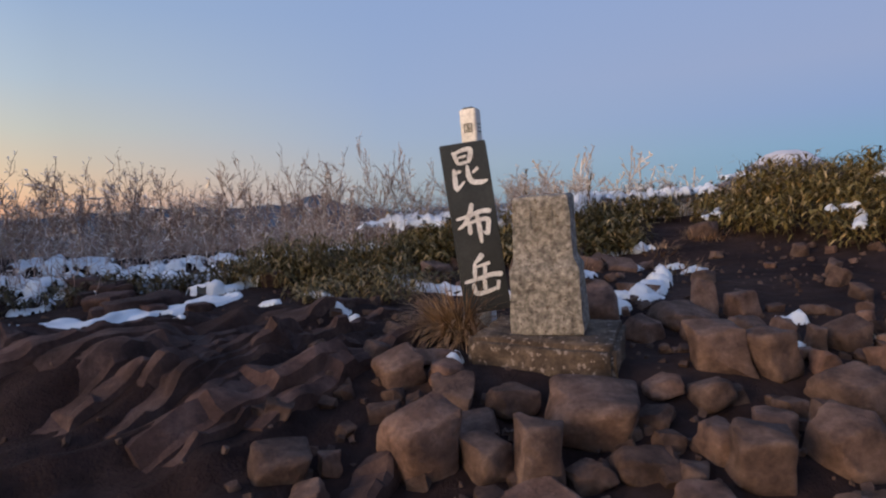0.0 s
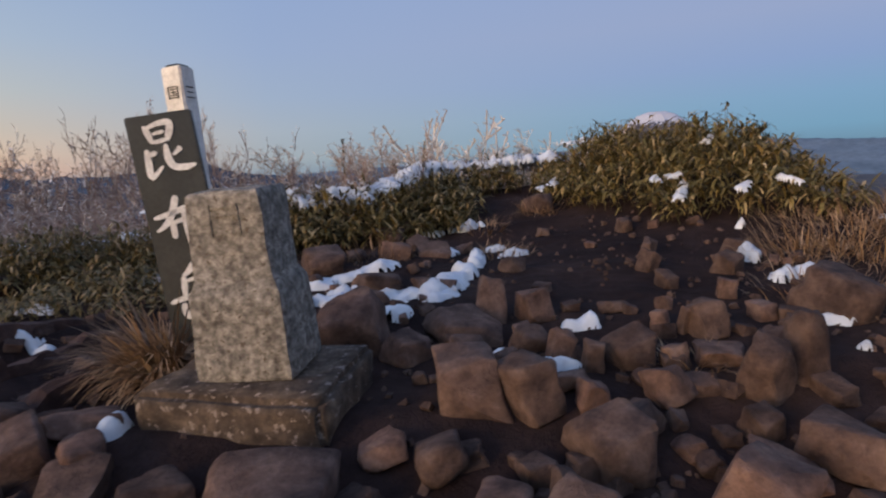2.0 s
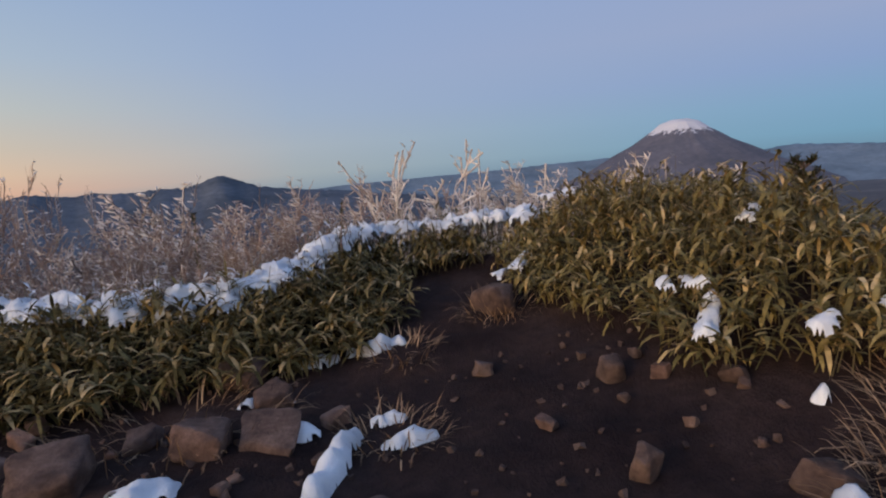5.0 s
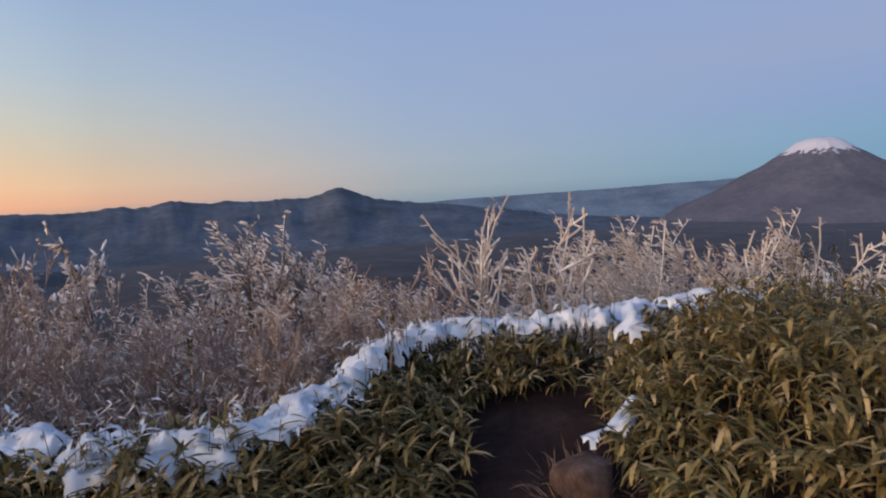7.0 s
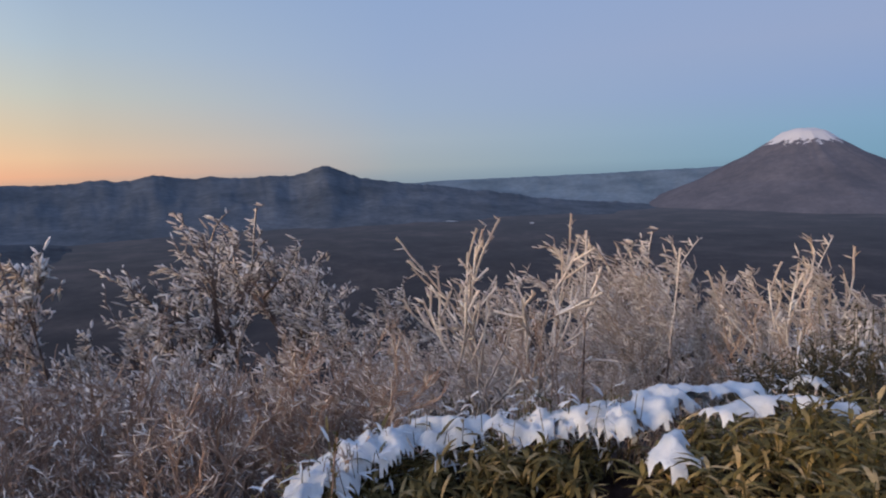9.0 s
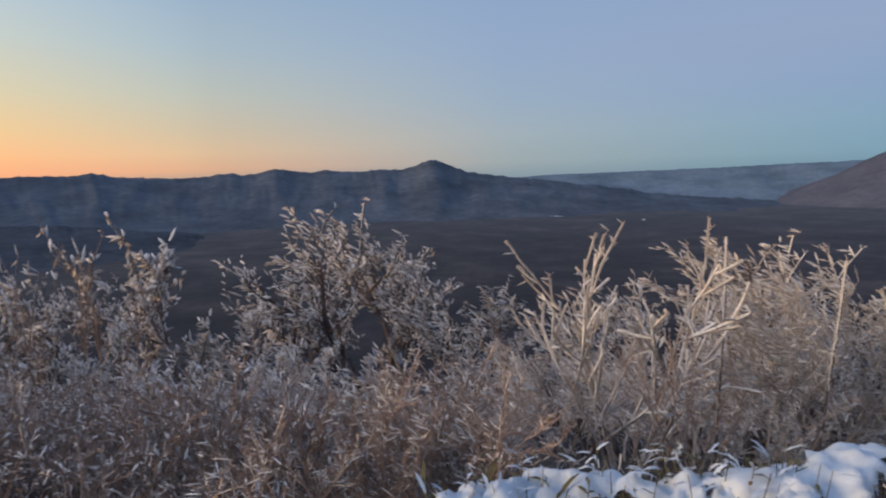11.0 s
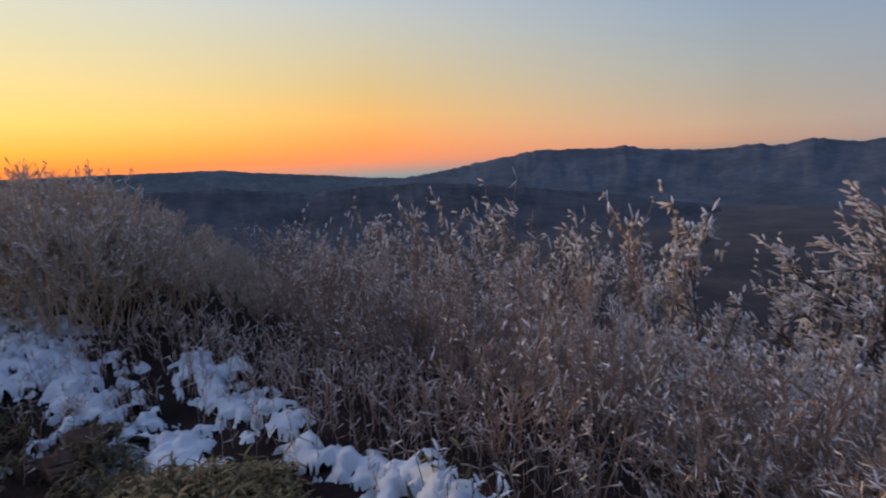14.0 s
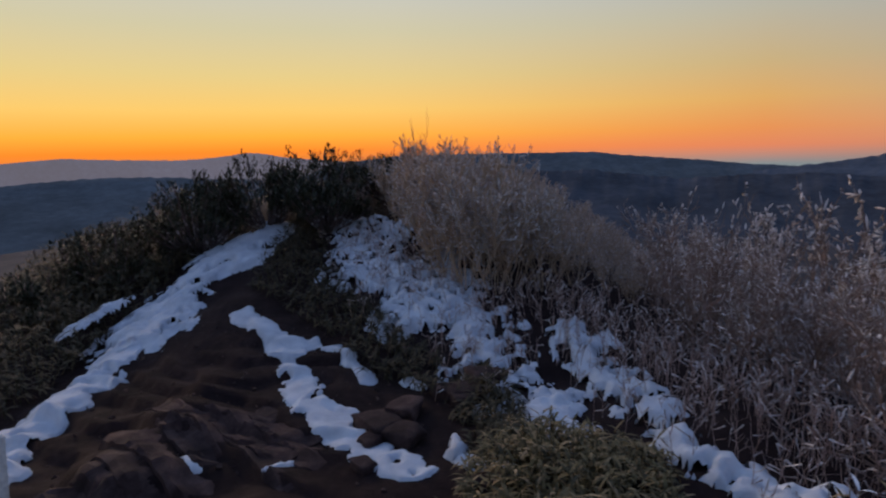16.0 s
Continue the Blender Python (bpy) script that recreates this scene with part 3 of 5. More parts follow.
def put_rock(x, y, w, d, h, turn=0, tilt=0, lean=0, sink=0.3, k=0, meshes=ROCK_MESHES, label="", name="rock", group="rubble stones on the summit"):
    ob = new(name, meshes[k % len(meshes)])
    z = float(ground_height(x, y))
    ob.matrix_world = pose(x, y, z + h * (0.5 - sink), tilt, lean, turn) @ Matrix.Diagonal((w, d, h, 1))
    return tagged(ob, label or "brown angular volcanic stone lying in dark soil", "rock", group)


# stones that stand out: x and y of the foot of the near face, width, height, turn, lean
STONES = [
    (0.25, 1.71, 0.21, 0.24, 14, 12), (-0.12, 1.75, 0.28, 0.27, 30, -12), (0.47, 1.84, 0.38, 0.2, -6, 10), (0.69, 1.82, 0.11, 0.08, 20, 0), (0.84, 1.75, 0.15, 0.13, 8, 4), (0.91, 1.6, 0.26, 0.2, -14, -8),
    (1.23, 1.86, 0.1, 0.14, 10, 6), (1.21, 1.66, 0.22, 0.22, 24, -6), (-0.03, 2.23, 0.15, 0.1, 10, 8), (-0.01, 2.08, 0.2, 0.12, -12, -6), (0.09, 1.74, 0.17, 0.15, 35, 0), (-0.22, 2.25, 0.21, 0.14, 30, -10),
    (-0.41, 1.79, 0.1, 0.08, 20, 0), (-0.45, 1.62, 0.12, 0.09, 0, 0), (-0.56, 1.68, 0.22, 0.12, 30, 14), (0.2, 2.02, 0.2, 0.12, 20, 5), (0.95, 2.02, 0.2, 0.1, 12, -8),
    (1.57, 3.02, 0.21, 0.17, 4, -2), (1.38, 3.11, 0.14, 0.25, -6, 4), (1.2, 2.82, 0.31, 0.13, -3, 0), (1.43, 2.73, 0.16, 0.12, 6, 3), (1.5, 2.59, 0.1, 0.16, -14, 12), (1.09, 2.27, 0.27, 0.23, -4, 2),
    (1.26, 2.2, 0.18, 0.22, 8, -4), (1.57, 2.45, 0.1, 0.14, 0, 6), (1.72, 2.44, 0.2, 0.16, 14, -8), (1.87, 2.41, 0.1, 0.1, 20, 0), (2.1, 2.56, 0.15, 0.19, 12, -6), (2.01, 2.76, 0.1, 0.08, 30, 0),
    (2.04, 2.64, 0.06, 0.15, 5, 0), (1.93, 3.01, 0.15, 0.06, 0, 4), (2.03, 2.13, 0.17, 0.26, 14, -12), (2.21, 2.2, 0.14, 0.28, 10, 12), (2.25, 2.39, 0.11, 0.09, 24, 0), (2.35, 3.26, 0.11, 0.11, 0, 0),
    (2.4, 3.54, 0.1, 0.14, 18, 10), (2.31, 4.96, 0.12, 0.07, 10, 0), (2.55, 5.68, 0.25, 0.2, 10, 0), (0.61, 4.25, 0.3, 0.16, 10, 0), (1.08, 4.45, 0.25, 0.15, -12, 5), (2.71, 2.49, 0.32, 0.22, 30, -10),
    (1.91, 2.0, 0.14, 0.1, 20, 0), (1.71, 2.2, 0.14, 0.13, 24, 8), (0.95, 2.76, 0.18, 0.14, 30, 0), (0.74, 2.92, 0.36, 0.28, -2, 0), (1.34, 4.44, 0.28, 0.1, 5, 0), (2.22, 2.08, 0.12, 0.08, 0, 0),
    (1.17, 2.68, 0.15, 0.09, 10, 0), (1.56, 2.1, 0.13, 0.1, 40, 0), (1.42, 1.95, 0.24, 0.18, 10, -6), (1.7, 1.7, 0.26, 0.2, 30, 8), (2.6, 3.9, 0.12, 0.14, 30, 0), (2.82, 4.6, 0.14, 0.12, 0, 0),
    (2.75, 3.3, 0.2, 0.14, 25, 0), (-0.1, 4.6, 0.28, 0.16, 30, 0), (1.3, 4.9, 0.2, 0.13, 10, 0), (0.9, 3.75, 0.3, 0.1, 15, 0), (1.2, 3.6, 0.26, 0.1, -10, 0), (2.45, 2.7, 0.12, 0.1, 15, 0), (2.5, 3.0, 0.1, 0.12, 50, 8),
    (1.36, 5.5, 0.3, 0.1, 10, 0), (1.1, 5.2, 0.3, 0.16, 20, 0),
]


def ledge(x0, y0, x1, y1, wide, high, seed):
    """An upturned bed of rock: a long bar whose broken edge stands up and whose back dips away to the west."""
    rng = random.Random(seed)
    n = 34
    axis = Vector((x1 - x0, y1 - y0, 0)).normalized()
    side = Vector((axis.y, -axis.x, 0))
    section = ((-1.0, -0.55), (-0.55, 0.25), (0.05, 0.78), (0.3, 1.0), (0.46, 0.86), (0.5, 0.1), (0.55, -0.7))
    verts, faces = [], []
    steps = [rng.uniform(0.45, 1.0) for _ in range(9)]
    for i in range(n):
        f = i / (n - 1)
        x, y = x0 + (x1 - x0) * f, y0 + (y1 - y0) * f
        ends = min(1.0, 6 * f + 0.25, 6 * (1 - f) + 0.25)
        k = steps[int(f * 8.99)] * ends
        for a, b in section:
            sx, sy = x + side.x * a * wide, y + side.y * a * wide
            p = Vector((sx, sy, float(ground_height(sx, sy)) + b * high * (k if b > 0 else 1) - 0.02))
            p += noise.noise_vector(p * 4) * 0.022 + noise.noise_vector(p * 12) * 0.01 + noise.noise_vector(p * 30) * 0.006
            verts.append(p)
    m = len(section)
    for i in range(n - 1):
        for j in range(m - 1):
            faces.append((i * m + j, (i + 1) * m + j, (i + 1) * m + j + 1, i * m + j + 1))
    faces += [tuple(range(m)), tuple((n - 1) * m + j for j in range(m))[::-1]]
    ob = link_mesh("bedrock_slab", verts, faces, DARK_ROCK, None, "dark reddish upturned bedrock slab half buried in soil", smooth=True)
    ob.data.set_sharp_from_angle(angle=radians(22))
    return tagged(ob, category="rock", group="bedrock slabs")


def scatter_rocks():
    rng = random.Random(4)
    for k, (x, y, w, h, turn, lean) in enumerate(STONES):
        d = w * rng.uniform(0.75, 1.05)
        put_rock(x + 0.06 * d, y + 0.5 * d, w * 0.98, d * 1.1, h * 1.1, turn + rng.uniform(-14, 14), rng.uniform(-18, 18), lean + rng.uniform(-12, 12), 0.27, k)
    big = [(x, y + 0.4 * w, w * 0.55) for x, y, w, h, t, l in STONES] + [(0.47, 2.53, 0.45), (0.1, 3.05, 0.2)]
    made, tries = 0, 0
    while made < 46 and tries < 3000:
        tries += 1
        x, y, s = rng.uniform(-0.35, 2.3), rng.uniform(1.2, 2.55), rng.uniform(0.11, 0.22)
        if any(math.hypot(x - a, y - b) < c * 0.85 + s * 0.45 for a, b, c in big):
            continue
        put_rock(x, y, s * rng.uniform(1.0, 1.5), s * rng.uniform(0.8, 1.3), s * rng.uniform(0.5, 0.8), rng.uniform(0, 180), rng.uniform(-20, 20), rng.uniform(-20, 20), 0.3, rng.randrange(12))
        big.append((x, y, s * 0.5))
        made += 1
    made = 0
    while made < 150:
        x, y = rng.uniform(-0.6, 3.3), rng.uniform(0.6, 5.0)
        trail = 1.75 < x < 2.75 and y > 2.9
        s = rng.choice((0.04, 0.05, 0.06, 0.08, 0.1, 0.13)) * (0.6 if trail else 1)
        if trail and rng.random() < 0.85 or math.hypot(x, y) < 0.5 or any(math.hypot(x - a, y - b) < c + s * 0.4 for a, b, c in big):
            continue
        put_rock(x, y, s * rng.uniform(0.8, 1.5), s * rng.uniform(0.8, 1.2), s * rng.uniform(0.7, 1.1), rng.uniform(0, 180), rng.uniform(-20, 20), rng.uniform(-20, 20), 0.3, rng.randrange(12))
        big.append((x, y, s * 0.4))
        made += 1
    rv, rf = [], []
    for k in range(420):
        x, y = rng.uniform(-0.7, 3.1), rng.uniform(0.8, 3.5)
        if math.hypot(x - 0.47, y - 2.53) < 0.46 or math.hypot(x - 0.1, y - 3.0) < 0.25 or (1.8 < x < 2.7 and y > 3.0):
            continue
        sz = rng.choice((0.03, 0.04, 0.05, 0.07, 0.09)) * rng.uniform(0.85, 1.15)
        me = ROCK_MESHES[rng.randrange(12)]
        m = pose(x, y, float(ground_height(x, y)) + sz * 0.12, rng.uniform(-22, 22), rng.uniform(-22, 22), rng.uniform(0, 180)) @ Matrix.Diagonal((sz * rng.uniform(0.9, 1.5), sz, sz * 0.8, 1))
        n0 = len(rv)
        rv.extend(tuple(m @ v.co) for v in me.vertices)
        rf.extend(tuple(n0 + i for i in p.vertices) for p in me.polygons)
    tagged(link_mesh("rubble", rv, rf, ROCK, None, "small brown angular rubble between larger stones"), category="rubble", kind="stuff")
    # upturned beds west of the marker, striking away from the path
    for k in range(34):
        u = rng.random()
        x0, y0 = -0.35 - 2.3 * u + rng.uniform(-0.1, 0.1), 1.25 + 1.0 * u + rng.uniform(0.0, 1.3) * (1 - 0.4 * u)
        run, way = rng.uniform(0.7, 1.5), radians(64 - 16 * u + rng.uniform(-9, 9))
        x1, y1 = x0 + run * math.cos(way), y0 + run * math.sin(way)
        if math.hypot(x1 - 0.3, y1 - 2.6) > 0.55 and x1 < -0.1 and y1 < 3.8:
            ledge(x0, y0, x1, y1, rng.uniform(0.1, 0.2) + 0.1 * u, rng.uniform(0.1, 0.18) * (1 - 0.6 * u), 300 + k)
    for k in range(14):
        x, y = rng.uniform(-3.0, -1.3), rng.uniform(3.6, 4.8)
        s = rng.uniform(0.12, 0.32)
        put_rock(x, y, s * 1.3, s, s * 0.7, rng.uniform(0, 180), 0, 0, 0.3, k, SLAB_MESHES, "dark stone lying beside thin snow", "dark_stone", "dark stones by the trail")


scatter_rocks()


def gravel():
    """Pebbles and clods too small to tell apart, one sheet of rubble."""
    rng = random.Random(77)
    pick = random.Random(3)
    v, f = [], []
    for k in range(1100):
        x, y = (rng.uniform(-0.8, 3.4), rng.uniform(0.2, 5.2)) if k < 900 else (rng.uniform(-4.2, -0.4), rng.uniform(1.2, 4.4))
        sz = rng.uniform(0.008, 0.03) * (1.4 if rng.random() < 0.12 else 1)
        m = pose(x, y, float(ground_height(x, y)) + sz * 0.1, rng.uniform(0, 180), rng.uniform(0, 180), rng.uniform(0, 180)) @ Matrix.Diagonal((sz * rng.uniform(0.8, 1.6), sz, sz * 0.8, 1))
        n0 = len(v)
        cube = [Vector((a, b, c)) * 0.5 for a in (-1, 1) for b in (-1, 1) for c in (-1, 1)]
        v += [m @ (c * pick.uniform(0.5, 1.15)) for c in cube]
        f += [tuple(n0 + i for i in q) for q in ((0, 1, 3, 2), (4, 6, 7, 5), (0, 4, 5, 1), (2, 3, 7, 6), (0, 2, 6, 4), (1, 5, 7, 3))]
    ob = link_mesh("gravel", v, f, ROCK, None, "brown pebbles and clods strewn over dark soil")
    tagged(ob, category="gravel", kind="stuff")


gravel()


# ---- dwarf bamboo ----
def blade(verts, faces, base, az, pitch, length, width, droop):
    """One lance-shaped leaf: three bent segments to a point."""
    p = np.array(base, float)
    side = np.array([-math.sin(az), math.cos(az), 0.0])
    n0 = len(verts)
    steps = ((0.0, 0.25), (0.34, 1.0), (0.68, 0.78), (1.0, 0.0))
    last = 0.0
    for f, w in steps:
        ang = pitch - droop * f
        p = p + (f - last) * length * np.array([math.cos(az) * math.cos(ang), math.sin(az) * math.cos(ang), math.sin(ang)])
        last = f
        if w:
            verts.append(p + side * width * 0.5 * w)
            verts.append(p - side * width * 0.5 * w)
        else:
            verts.append(p)
    faces += [(n0, n0 + 1, n0 + 3, n0 + 2), (n0 + 2, n0 + 3, n0 + 5, n0 + 4), (n0 + 4, n0 + 5, n0 + 6)]


def stick(verts, faces, a, b, ra, rb):
    a, b = np.array(a, float), np.array(b, float)
    d = b - a
    d /= np.linalg.norm(d) + 1e-9
    u = np.cross(d, (0.3, 0.2, 1) if abs(d[2]) < 0.9 else (1, 0, 0))
    u /= np.linalg.norm(u)
    v = np.cross(d, u)
    n0 = len(verts)
    for p, r in ((a, ra), (b, rb)):
        for k in range(3):
            t = 2 * math.pi * k / 3
            verts.append(p + r * (math.cos(t) * u + math.sin(t) * v))
    faces += [(n0 + k, n0 + (k + 1) % 3, n0 + 3 + (k + 1) % 3, n0 + 3 + k) for k in range(3)]


def sasa_patch(name, inside, box, spacing, tall, seed, label, mat=SASA, leaf=(0.08, 0.165), dense=16):
    """A thicket of dwarf bamboo where inside(x, y) is above nought (its value sets the height)."""
    rng = random.Random(seed)
    lv, lf, sv, sf = [], [], [], []
    x = box[0]
    while x < box[2]:
        y = box[1]
        while y < box[3]:
            px, py = x + rng.uniform(-0.5, 0.5) * spacing, y + rng.uniform(-0.5, 0.5) * spacing
            y += spacing
            f = inside(px, py)
            if f <= 0:
                continue
            g = float(ground_height(px, py))
            hgt = tall * min(1, 0.35 + f) * rng.uniform(0.7, 1.12) * (0.75 + 0.5 * float(fbm(px * 1.7, py * 1.7, 2)))
            top = np.array([px + rng.uniform(-0.1, 0.1), py + rng.uniform(-0.1, 0.1), g + hgt])
            stick(sv, sf, (px, py, g - 0.03), top, 0.004, 0.002)
            for k in range(dense):
                q = rng.random() ** 0.6
                at = np.array([px, py, g]) * (1 - q) + top * q
                at[2] = g + hgt * (0.25 + 0.75 * q)
                blade(lv, lf, at, rng.uniform(0, 6.283), rng.uniform(0.1, 1.25), rng.uniform(*leaf), rng.uniform(0.018, 0.03) * leaf[1] / 0.2, rng.uniform(0.5, 1.9))
        x += spacing
    e = empty(name, Matrix(), label, "dwarf bamboo")
    tagged(e, kind="stuff")
    tagged(link_mesh("leaves", lv, lf, mat, e), kind="stuff")
    tagged(link_mesh("stems", sv, sf, STEM, e), kind="stuff")


def poly_in(x, y, pts):
    """Signed: distance inside a polygon (positive) or nought outside."""
    inside, best = False, 1e9
    for (x0, y0), (x1, y1) in zip(pts, pts[1:] + pts[:1]):
        if (y0 > y) != (y1 > y) and x < (x1 - x0) * (y - y0) / (y1 - y0) + x0:
            inside = not inside
        t = max(0, min(1, ((x - x0) * (x1 - x0) + (y - y0) * (y1 - y0)) / ((x1 - x0) ** 2 + (y1 - y0) ** 2)))
        best = min(best, math.hypot(x - x0 - t * (x1 - x0), y - y0 - t * (y1 - y0)))
    return best if inside else 0.0


WEST_BANK = [(-0.65, 4.95), (-0.3, 4.85), (0.4, 4.9), (1.2, 5.15), (1.85, 5.5), (2.05, 6.0), (2.0, 6.6), (2.6, 6.75), (2.9, 7.4), (1.6, 7.4), (1.1, 6.5), (0.3, 6.15), (-0.45, 6.1)]
EAST_BANK = [(2.75, 6.6), (2.75, 5.7), (3.0, 5.0), (3.1, 4.4), (3.7, 3.95), (4.2, 3.95), (4.6, 4.6), (4.9, 5.4), (5.2, 6.4), (5.0, 7.4), (4.5, 7.5), (3.2, 7.3)]
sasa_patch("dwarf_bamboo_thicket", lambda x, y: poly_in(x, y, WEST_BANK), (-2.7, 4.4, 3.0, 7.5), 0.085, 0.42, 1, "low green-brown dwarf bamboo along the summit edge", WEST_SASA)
sasa_patch("dwarf_bamboo_thicket", lambda x, y: poly_in(x, y, EAST_BANK), (2.7, 3.3, 7.1, 8.5), 0.095, 0.5, 2, "tall yellow-green dwarf bamboo mound with dry leaves")


# ---- grasses, heath and dwarf pine ----
CLUMP = [(-1.3 + 0.62 * math.cos(t * 0.7) * (1 + 0.12 * math.sin(3 * t)), 5.0 + 0.58 * math.sin(t * 0.7)) for t in range(9)]
HEATH_BANK = [(-2.6, 4.2), (-3.0, 3.7), (-4.2, 2.7), (-5.2, 1.5), (-6.4, 1.4), (-7.4, 2.0), (-6.4, 2.4), (-5.2, 2.75), (-4.2, 3.5), (-3.2, 4.25)]
SOUTH_BANK = [(-2.3, 0.2), (-3.4, 0.42), (-5.0, 0.42), (-6.4, 0.6), (-8.5, 0.3), (-9.0, -3.0), (-5.0, -4.0), (-2.2, -2.5)]
sasa_patch("dwarf_bamboo_clump", lambda x, y: poly_in(x, y, CLUMP) * 2, (-2.2, 4.2, -0.4, 5.8), 0.06, 0.34, 7, "low brownish dwarf bamboo clump beside the snow", SASA_DRY, (0.06, 0.12), 10)
BRIDGE = [(-1.15, 4.55), (-0.3, 4.62), (-0.25, 5.1), (-0.9, 5.4)]
sasa_patch("dwarf_bamboo_clump", lambda x, y: poly_in(x, y, BRIDGE) * 2, (-1.2, 4.5, -0.2, 5.5), 0.065, 0.38, 37, "low brownish dwarf bamboo beside the marker", SASA_DRY, (0.07, 0.13), 10)
FORE_HEATH = [(-1.15, 4.3), (-0.95, 3.8), (-0.25, 3.75), (0.05, 4.55), (-0.6, 4.65)]
sasa_patch("heath_patch", lambda x, y: poly_in(x, y, FORE_HEATH) * 2, (-2.1, 3.8, 0.1, 4.7), 0.07, 0.2, 41, "low brown grass and heath behind the bedrock", SASA_DRY, (0.05, 0.11), 10)
LOW_HEATH = [(-1.15, 4.75), (-1.9, 4.5), (-2.6, 4.3), (-3.2, 4.5), (-3.0, 4.75), (-2.2, 4.85), (-1.5, 5.0)]
sasa_patch("heath_patch", lambda x, y: poly_in(x, y, LOW_HEATH) * 3, (-3.3, 4.2, -1.0, 5.1), 0.075, 0.18, 17, "low dark brown heath beside the trail", HEATH, (0.06, 0.13), 11)
sasa_patch("heath_bank", lambda x, y: poly_in(x, y, HEATH_BANK), (-8.1, 1.9, -2.4, 4.6), 0.1, 0.34, 8, "dark brown heath and dwarf bamboo bank", HEATH, (0.06, 0.13), 12)
sasa_patch("heath_bank", lambda x, y: poly_in(x, y, SOUTH_BANK), (-9.1, -4.1, -2.0, 1.3), 0.13, 0.5, 9, "dark brown-green dwarf bamboo bank", HEATH, (0.08, 0.18), 10)


def grass_tuft(name, x, y, radius, tall, count, seed, label, mat=DRY_GRASS, lean=(0, 0)):
    rng = random.Random(seed)
    v, f = [], []
    for k in range(count):
        a, r = rng.uniform(0, 6.283), radius * math.sqrt(rng.random())
        px, py = x + r * math.cos(a), y + r * math.sin(a)
        g = float(ground_height(px, py))
        az = math.atan2(math.sin(a) * 0.7 + lean[1] + rng.uniform(-0.5, 0.5), math.cos(a) * 0.7 + lean[0] + rng.uniform(-0.5, 0.5))
        blade(v, f, (px, py, g - 0.02), az, rng.uniform(0.9, 1.5), tall * rng.uniform(0.6, 1.15), rng.uniform(0.004, 0.008), rng.uniform(0.3, 2.0))
    ob = link_mesh(name, v, f, mat, None, label)
    return tagged(ob, category="grass", kind="stuff")


grass_tuft("dry_grass_tuft", 0.03, 2.9, 0.07, 0.34, 620, 1, "orange-brown dry grass tuft beside the sign", lean=(-0.5, -0.5))
grass_tuft("dry_grass_tuft", 0.05, 2.82, 0.06, 0.26, 260, 2, "orange-brown dry grass tuft beside the sign", lean=(-0.3, -0.6))
for k, (gx, gy, gr, gt, gn) in enumerate(((3.75, 3.6, 0.5, 0.24, 700), (4.5, 3.7, 0.6, 0.26, 800), (4.1, 3.3, 0.45, 0.2, 420), (5.0, 4.2, 0.5, 0.24, 500), (3.3, 3.5, 0.3, 0.2, 260), (1.92, 2.42, 0.1, 0.13, 70), (2.62, 5.8, 0.26, 0.16, 200),
                                           (1.95, 5.4, 0.18, 0.16, 140), (1.85, 4.55, 0.2, 0.14, 150), (-0.4, 4.6, 0.4, 0.2, 260), (2.9, 2.9, 0.3, 0.18, 160), (0.9, 4.9, 0.5, 0.18, 260))):
    grass_tuft("dry_grass_tuft", gx, gy, gr, gt, gn, 20 + k, "reddish-brown dry grass among the stones")


def dwarf_pine(x, y, radius, tall, seed):
    """A creeping pine: crooked limbs that end in upright needle brushes."""
    rng = random.Random(seed)
    g = float(ground_height(x, y))
    e = empty("dwarf_pine", pose(x, y, g), "dark green creeping dwarf pine on the ridge", "dwarf pine", "dwarf pines on the ridge")
    wv, wf, nv, nf = [], [], [], []
    for k in range(40):
        a, r = rng.uniform(0, 6.283), radius * math.sqrt(rng.random())
        tip = np.array([r * math.cos(a), r * math.sin(a), tall * (1 - 0.45 * (r / radius) ** 2) * rng.uniform(0.62, 1.08)])
        mid = tip * np.array([0.5, 0.5, 0.35])
        stick(wv, wf, (0, 0, -0.05), mid, 0.022, 0.016)
        stick(wv, wf, mid, tip, 0.016, 0.007)
        for j in range(5):
            at = mid + (tip - mid) * rng.uniform(0.35, 1.0) + np.array([rng.uniform(-0.1, 0.1), rng.uniform(-0.1, 0.1), rng.uniform(-0.05, 0.06)])
            for i in range(19):
                blade(nv, nf, at + np.array([rng.gauss(0, 0.03), rng.gauss(0, 0.03), rng.uniform(-0.08, 0.06)]), rng.uniform(0, 6.283), rng.uniform(0.0, 1.45), rng.uniform(0.05, 0.1), 0.02, rng.uniform(-0.3, 0.4))
    link_mesh("limb_frame", wv, wf, BARK, e)
    link_mesh("needles", nv, nf, NEEDLE, e)


for k, (px, py, pr, pt) in enumerate(((-6.5, 2.4, 0.7, 0.95), (-6.9, 1.4, 0.8, 1.15), (-6.6, 0.5, 0.85, 1.05), (-7.4, 2.0, 0.8, 1.05), (-7.3, 0.2, 0.8, 1.05), (-6.1, -0.5, 0.8, 0.8), (-5.4, -1.2, 0.8, 0.7), (-7.0, -1.0, 0.9, 0.8), (-7.9, 3.0, 0.8, 0.8))):
    dwarf_pine(px, py, pr, pt, 50 + k)


# ---- frosted shrubs ----
WIND = np.array([-0.9, 0.25, -0.05])


def grow(rng, start, way, length, segs, wander, lift):
    pts, p, d = [np.array(start, float)], np.array(start, float), np.array(way, float)
    for k in range(segs):
        d = d + np.array([rng.uniform(-1, 1), rng.uniform(-1, 1), rng.uniform(-1, 1)]) * wander + np.array([0, 0, lift])
        d /= np.linalg.norm(d)
        p = p + d * length / segs
        pts.append(p)
    return pts


